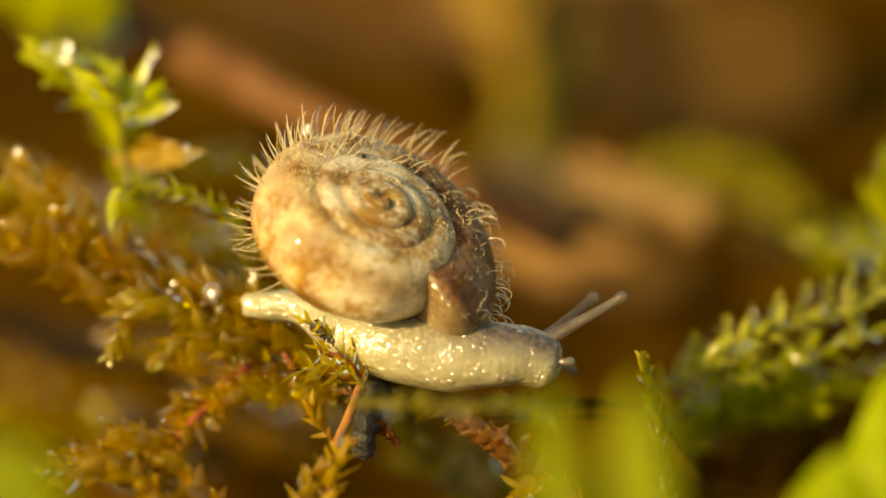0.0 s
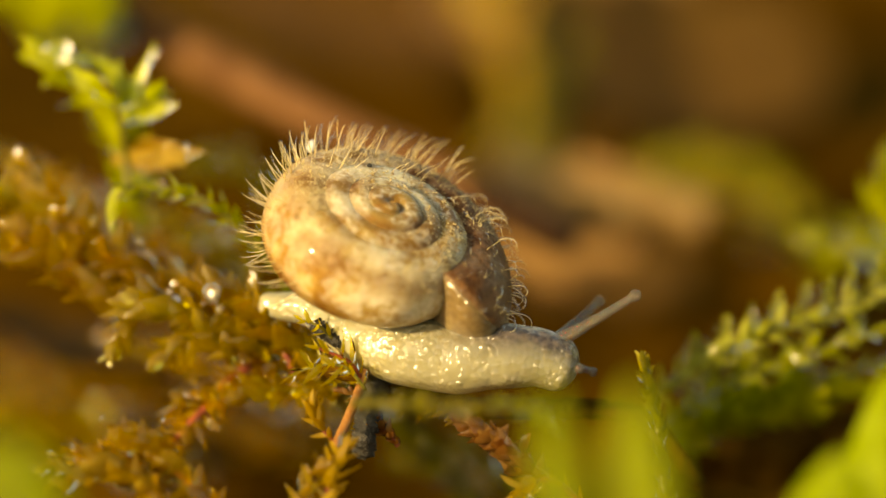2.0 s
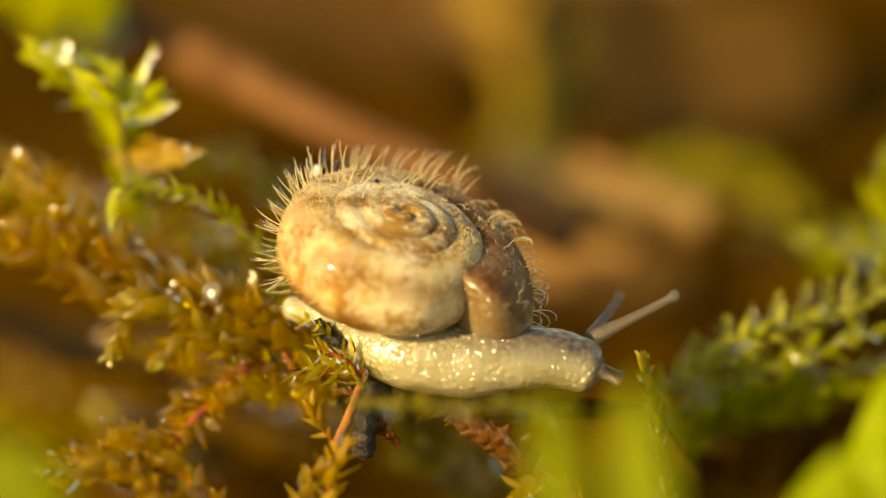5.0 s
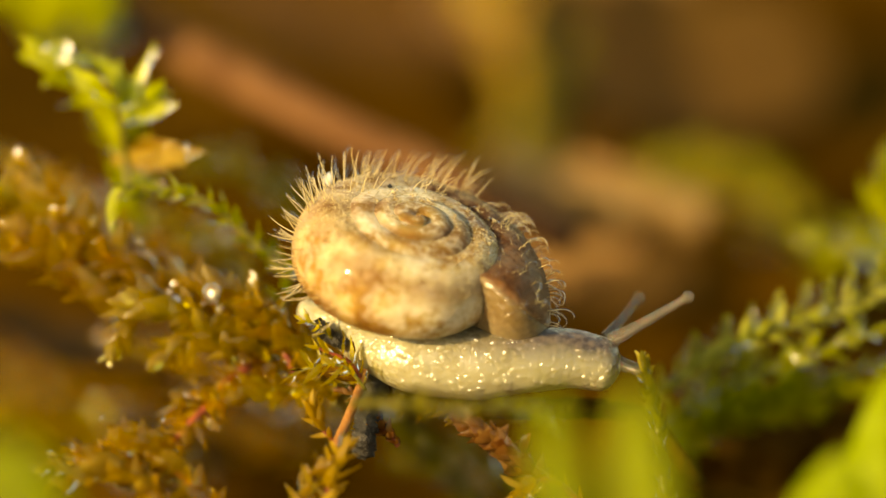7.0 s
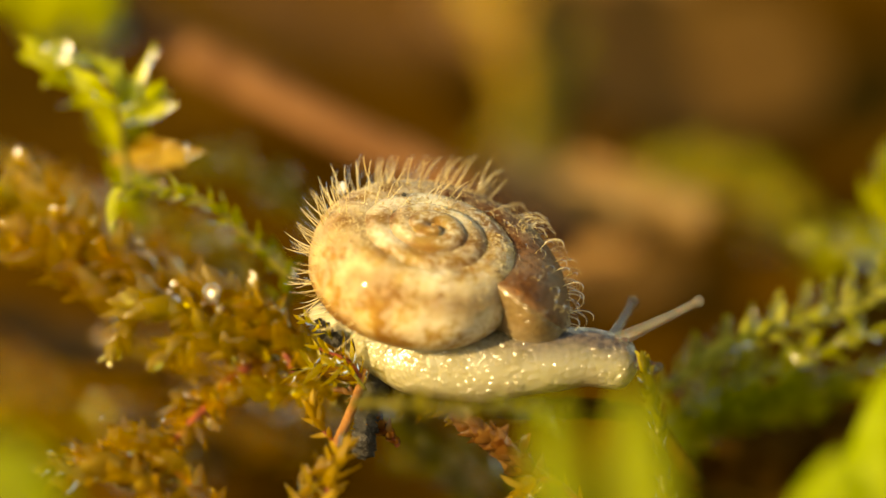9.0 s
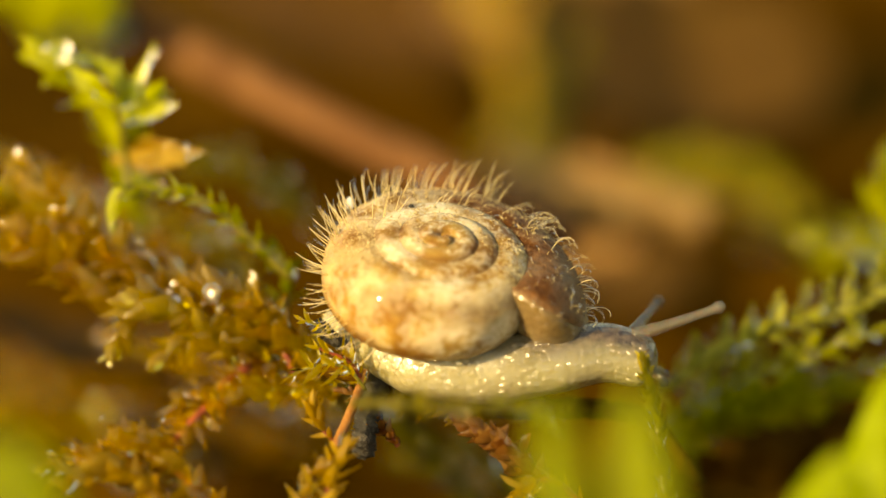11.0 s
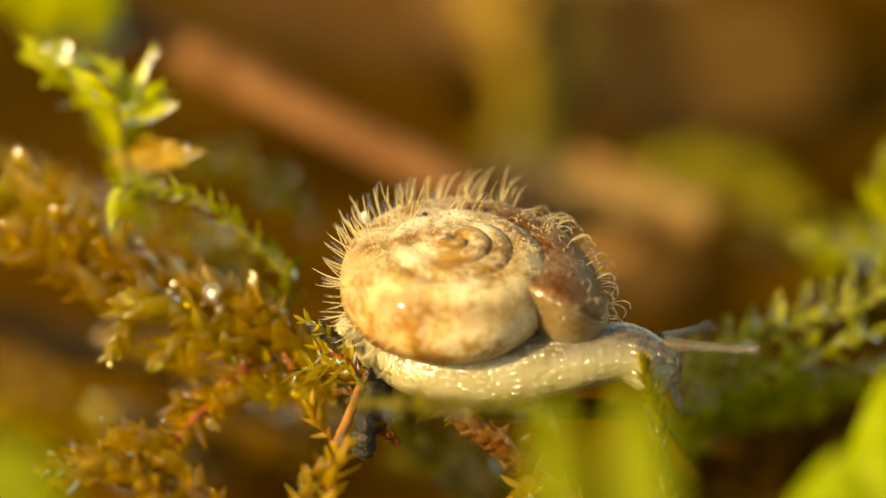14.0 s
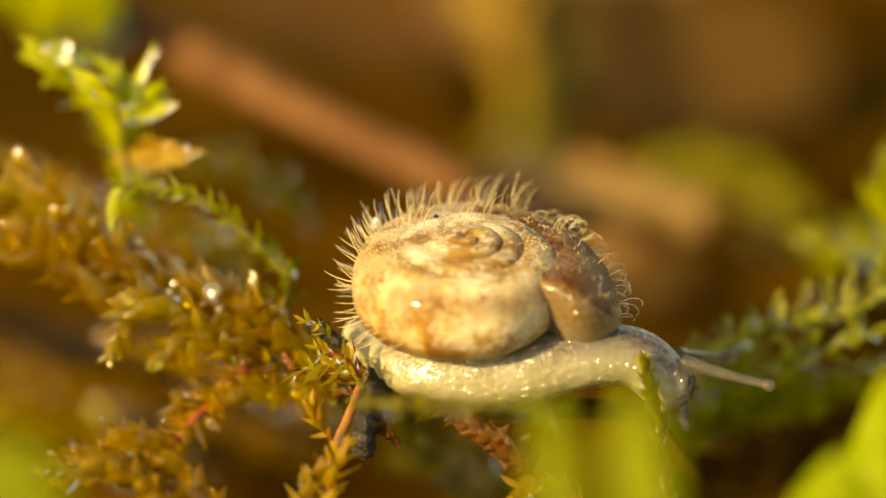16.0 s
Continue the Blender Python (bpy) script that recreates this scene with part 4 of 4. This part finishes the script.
    # shoot under the head, close to the plane of the snail
    moss_shoot([(1190, 960, -1), (1175, 860, -0.6), (1165, 760, -0.4), (1150, 690, -0.6), (1140, 640, -0.6)], OLIVE, STEM_GREEN,
               "dark green moss shoot with yellow tips", 48, 0.6, 0.6, 0.09, 0.14, 36)
    moss_shoot([(1150, 700, -0.5), (1143, 665, -0.3), (1140, 640, -0.2)], YELLOW, STEM_GREEN, "yellow moss tip above dark leaves", 50, 0.6, 0.5, 0.13, 0.08, 30)


left_moss()
green_moss()


def big_leaf(points, width, mat, label, cup=0.25, seed=0):
    """One large leaf along the points, hollow across."""
    raw = [tuple(spot(*p)) for p in points]
    n, cols = 28, 13
    line = [Vector(p) for p in glide(raw, n)]
    root = line[0].copy()
    side = (RIGHT * 0.96 - AHEAD * 0.28).normalized()
    verts, faces = [], []
    for layer in (0, 1):
        for i, p in enumerate(line):
            s = i / n
            t, _, _ = frame_along(line, i)
            a = (side - t * side.dot(t)).normalized()
            b = t.cross(a)
            w = width * 0.0005 * (0.55 + 0.45 * math.sin(math.pi * min(1, s * 0.9 + 0.15))) * (1 - s ** 5) ** 0.6
            for j in range(cols):
                u = j / (cols - 1) * 2 - 1
                rib = 0.03 * width * 0.001 * math.exp(-(u * 9) ** 2)
                dz = cup * w * u * u + 0.02 * width * 0.001 * math.sin(s * 7 + seed + 2 * u) + rib
                verts.append(p + a * (w * u) + b * dz - b * (0.00006 * layer) - root)
    k0 = (n + 1) * cols
    for i in range(n):
        for j in range(cols - 1):
            k = i * cols + j
            faces.append((k, k + 1, k + cols + 1, k + cols))
            faces.append((k0 + k + cols, k0 + k + cols + 1, k0 + k + 1, k0 + k))
    ob = base_of("broad_leaf", root, label, "leaf", "broad leaves")
    child("blade", mesh_of("blade", verts, faces, mat), ob)
    rib = [p - root - AHEAD * 0.00005 for p in line[:-1]]
    child("midrib", tube("midrib", rib, [width * 0.000022 * (1.2 - i / n) for i in range(n)], STEM_GREEN, 6), ob)
    return ob


big_leaf([(1135, 1000, -24), (1132, 880, -23), (1126, 780, -22.5), (1122, 675, -22)], 1.7, LIME, "fresh yellow-green leaf close before the moss", 0.3, 1)
big_leaf([(990, 1000, -24), (988, 880, -23.5), (980, 790, -23), (970, 685, -22)], 1.25, LIME, "fresh yellow-green leaf close before the moss", 0.3, 2)
big_leaf([(1570, 1050, -10), (1586, 900, -10), (1592, 780, -10), (1576, 652, -10)], 3.5, BRIGHT, "broad rounded yellow-green leaf", 0.3, 3)
big_leaf([(1450, 1050, -14), (1465, 950, -14), (1475, 880, -14), (1490, 800, -14)], 2.5, BRIGHT, "broad rounded yellow-green leaf", 0.3, 4)
big_leaf([(-70, 1000, -24), (-20, 900, -24), (15, 830, -24), (30, 770, -24)], 3.6, LIME, "soft yellow-green leaf low beside the moss", 0.3, 5)


stick("rotten_wood", [(1200, 770, 15), (1290, 790, 15), (1400, 800, 15), (1520, 780, 15)], 1.5, HUMUS, "dark rotten lump of wood in the moss", "wood", 31, 0.5, 0.8)

# ---- behind the snail ----
stick("fallen_twig", [(130, -20, 28), (340, 95, 26), (560, 208, 24), (800, 325, 22), (1010, 425, 20)], 0.74, BARK, "red-brown fallen twig lying behind the moss", "twig", 21, 0.12, 0.9)
stick("fallen_twig", [(860, 310, 30), (980, 350, 30), (1130, 360, 30), (1250, 390, 30)], 1.2, PALE_STEM, "pale brown fallen stem behind the moss", "twig", 22, 0.2, 0.7)
moss_shoot([(980, 400, 46), (950, 300, 50), (950, 150, 54), (900, 40, 58), (820, -40, 60)], STRAW, STEM_GREEN, "far yellow-green moss stem", 61, 2.6, 0.6, 0.14, 0.4, 45, joined=True)
moss_shoot([(900, 400, 46), (930, 280, 50), (980, 140, 54), (990, 20, 58)], OLIVE, STEM_GREEN, "far yellow-green moss stem", 62, 2.6, 0.6, 0.2, 0.4, 45, joined=True)
moss_shoot([(1090, 370, 34), (1150, 320, 34), (1230, 300, 34), (1330, 320, 34), (1400, 380, 34), (1440, 470, 34)], DULL_MOSS, STEM_GREEN, "arching green moss shoot behind the snail", 63, 1.6, 0.5, 0.13, 0.3, 55, joined=True)
moss_shoot([(1050, 400, 34), (1160, 360, 34), (1280, 360, 34), (1420, 440, 34)], STRAW, STEM_GREEN, "arching green moss shoot behind the snail", 64, 1.6, 0.5, 0.16, 0.3, 55, joined=True)


def dead_leaf(x, y, d, size, rx, ry, rz, seed, label, mat=None):
    rnd = random.Random(seed)
    n = 16
    verts, faces = [], []
    for layer in (0, 1):
        for i in range(n + 1):
            for j in range(n + 1):
                u, v = i / n * 2 - 1, j / n * 2 - 1
                w = (1 - abs(u) ** 2.2) ** 0.6 * (0.62 + 0.08 * math.sin(u * 9 + seed))
                q = Vector((u, v * w, 0))
                q.z = 0.18 * u * u + 0.22 * v * v * w + 0.1 * noise.noise(q * 2 + Vector((seed, 0, 0))) - 0.01 * layer
                verts.append(q * size * 0.0005)
    k0 = (n + 1) ** 2
    for i in range(n):
        for j in range(n):
            k = i * (n + 1) + j
            faces.append((k, k + n + 1, k + n + 2, k + 1))
            faces.append((k0 + k, k0 + k + 1, k0 + k + n + 2, k0 + k + n + 1))
    mat = mat or DEAD_LEAF
    ob = base_of("dead_leaf", (0, 0, 0), label, "leaf", "fallen leaves")
    ob.matrix_basis = Matrix.Translation(spot(x, y, d)) @ pose(0, 0, 0, rx, ry, rz)
    child("blade", mesh_of("blade", verts, faces, mat), ob)
    rib = [Vector((u, 0, 0.18 * u * u + 0.1 * noise.noise(Vector((u, 0, 0)) * 2 + Vector((seed, 0, 0))))) * size * 0.0005 for u in [k / 10 - 1.15 for k in range(21)]]
    child("midrib", tube("midrib", rib, [size * 0.00001 * (1.6 - k / 20) for k in range(21)], BARK, 6), ob)
    return ob


dead_leaf(1170, 120, 56, 15, 35, 10, 20, 1, "curled pale brown fallen leaf on the soil", TAN_LEAF)
dead_leaf(985, -5, 60, 13, 25, -10, 30, 2, "curled pale brown fallen leaf on the soil", PALE_LEAF)
dead_leaf(640, 30, 60, 18, 12, 5, -30, 3, "curled brown fallen leaf on the soil")
dead_leaf(1000, 402, 32, 7.2, 50, -14, 12, 4, "curled pale straw-brown fallen leaf", PALE_LEAF)
dead_leaf(1050, 500, 44, 8, 14, 4, 10, 6, "curled brown fallen leaf on the soil", TAN_LEAF)
dead_leaf(160, 640, 24, 11, -8, 14, 10, 5, "curled brown fallen leaf on the soil")


GLINT = (TO_SUN - AHEAD).normalized()


def drop(x, y, d, r, flat=0.4, tilt=0.0):
    """A low round drop on a leaf that faces between the sun and the lens."""
    n = 12
    line = [Vector((0, 0, -math.cos(math.pi * (0.04 + 0.92 * k / n)) * r * flat * 0.001)) for k in range(n + 1)]
    ob = new("dew_drop", tube("dew_drop", line, [r * 0.001 * math.sin(math.pi * (0.04 + 0.92 * k / n)) for k in range(n + 1)], WATER, 18))
    ob.matrix_basis = Matrix.Translation(spot(x, y, d)) @ GLINT.to_track_quat("Z", "Y").to_matrix().to_4x4() @ pose(0, 0, 0, tilt, tilt * 0.7, 40 * tilt)
    tagged(ob, "clear dew drop clinging to wet moss", "water drop", "dew drops")


rnd_drop = random.Random(12)
for dx, dy, dd, dr in ((392, 288, 12, 0.13), (455, 300, 14, 0.12), (518, 312, 14, 0.15), (545, 365, 13, 0.12), (374, 520, 2.8, 0.34), (388, 549, 2.8, 0.17), (116, 106, 6.4, 0.34), (180, 146, 6.2, 0.18), (276, 96, 6.6, 0.16), (84, 88, 6.6, 0.16), (150, 120, 6.4, 0.14), (300, 186, 6.2, 0.12), (330, 262, 5, 0.14), (358, 540, 2.8, 0.10), (163, 395, 5, 0.20), (118, 372, 5, 0.15), (212, 470, 5, 0.12), (300, 518, 4, 0.14),
                       (470, 560, 3, 0.12), (245, 430, 4.5, 0.12), (60, 335, 5.5, 0.15), (65, 420, 5.5, 0.14), (130, 350, 5.5, 0.12), (505, 640, 2.5, 0.08), (330, 700, 3.4, 0.12),
                       (290, 745, 2.2, 0.10), (245, 760, 2.2, 0.10), (443, 553, 3, 0.12), (360, 364, 5, 0.13), (390, 400, 5, 0.12), (235, 345, 5, 0.13), (430, 640, 3, 0.10), (1440, 635, 9, 0.16), (1218, 640, 9, 0.14),
                       (1235, 690, 9, 0.16), (1495, 520, 8, 0.12), (1380, 575, 8, 0.12), (1290, 640, 9, 0.13), (405, 680, 3.4, 0.10), (90, 805, 3, 0.12), (180, 740, 3, 0.08)):
    drop(dx, dy, dd, dr, 0.25 if dr > 0.25 else rnd_drop.uniform(0.35, 0.6), 0.0 if dr > 0.25 else rnd_drop.uniform(-6, 6))


# ---- what moves ----
def motions():
    home = {r.t: Matrix.Translation(spot(r.x, r.y, SHELL_DEPTH)) for r in SHELL_WAY}
    walk(SNAIL["snail"], [(t, home[t]) for t in TIMES])
    turns = [(r.t, shell_turn(r)) for r in SHELL_WAY]
    walk(SNAIL["shell"], turns)
    walk(SNAIL["mantle"], turns)
    for i, seg in enumerate(SNAIL["body"]):
        walk(seg, [(t, home[t].inverted() @ body_pose(t, i)) for t in TIMES])
    for name, (_, _, _, keys) in FEELERS.items():
        walk(SNAIL[name], [(t, home[t].inverted() @ feeler_pose(keys, t)) for t in TIMES])


motions()
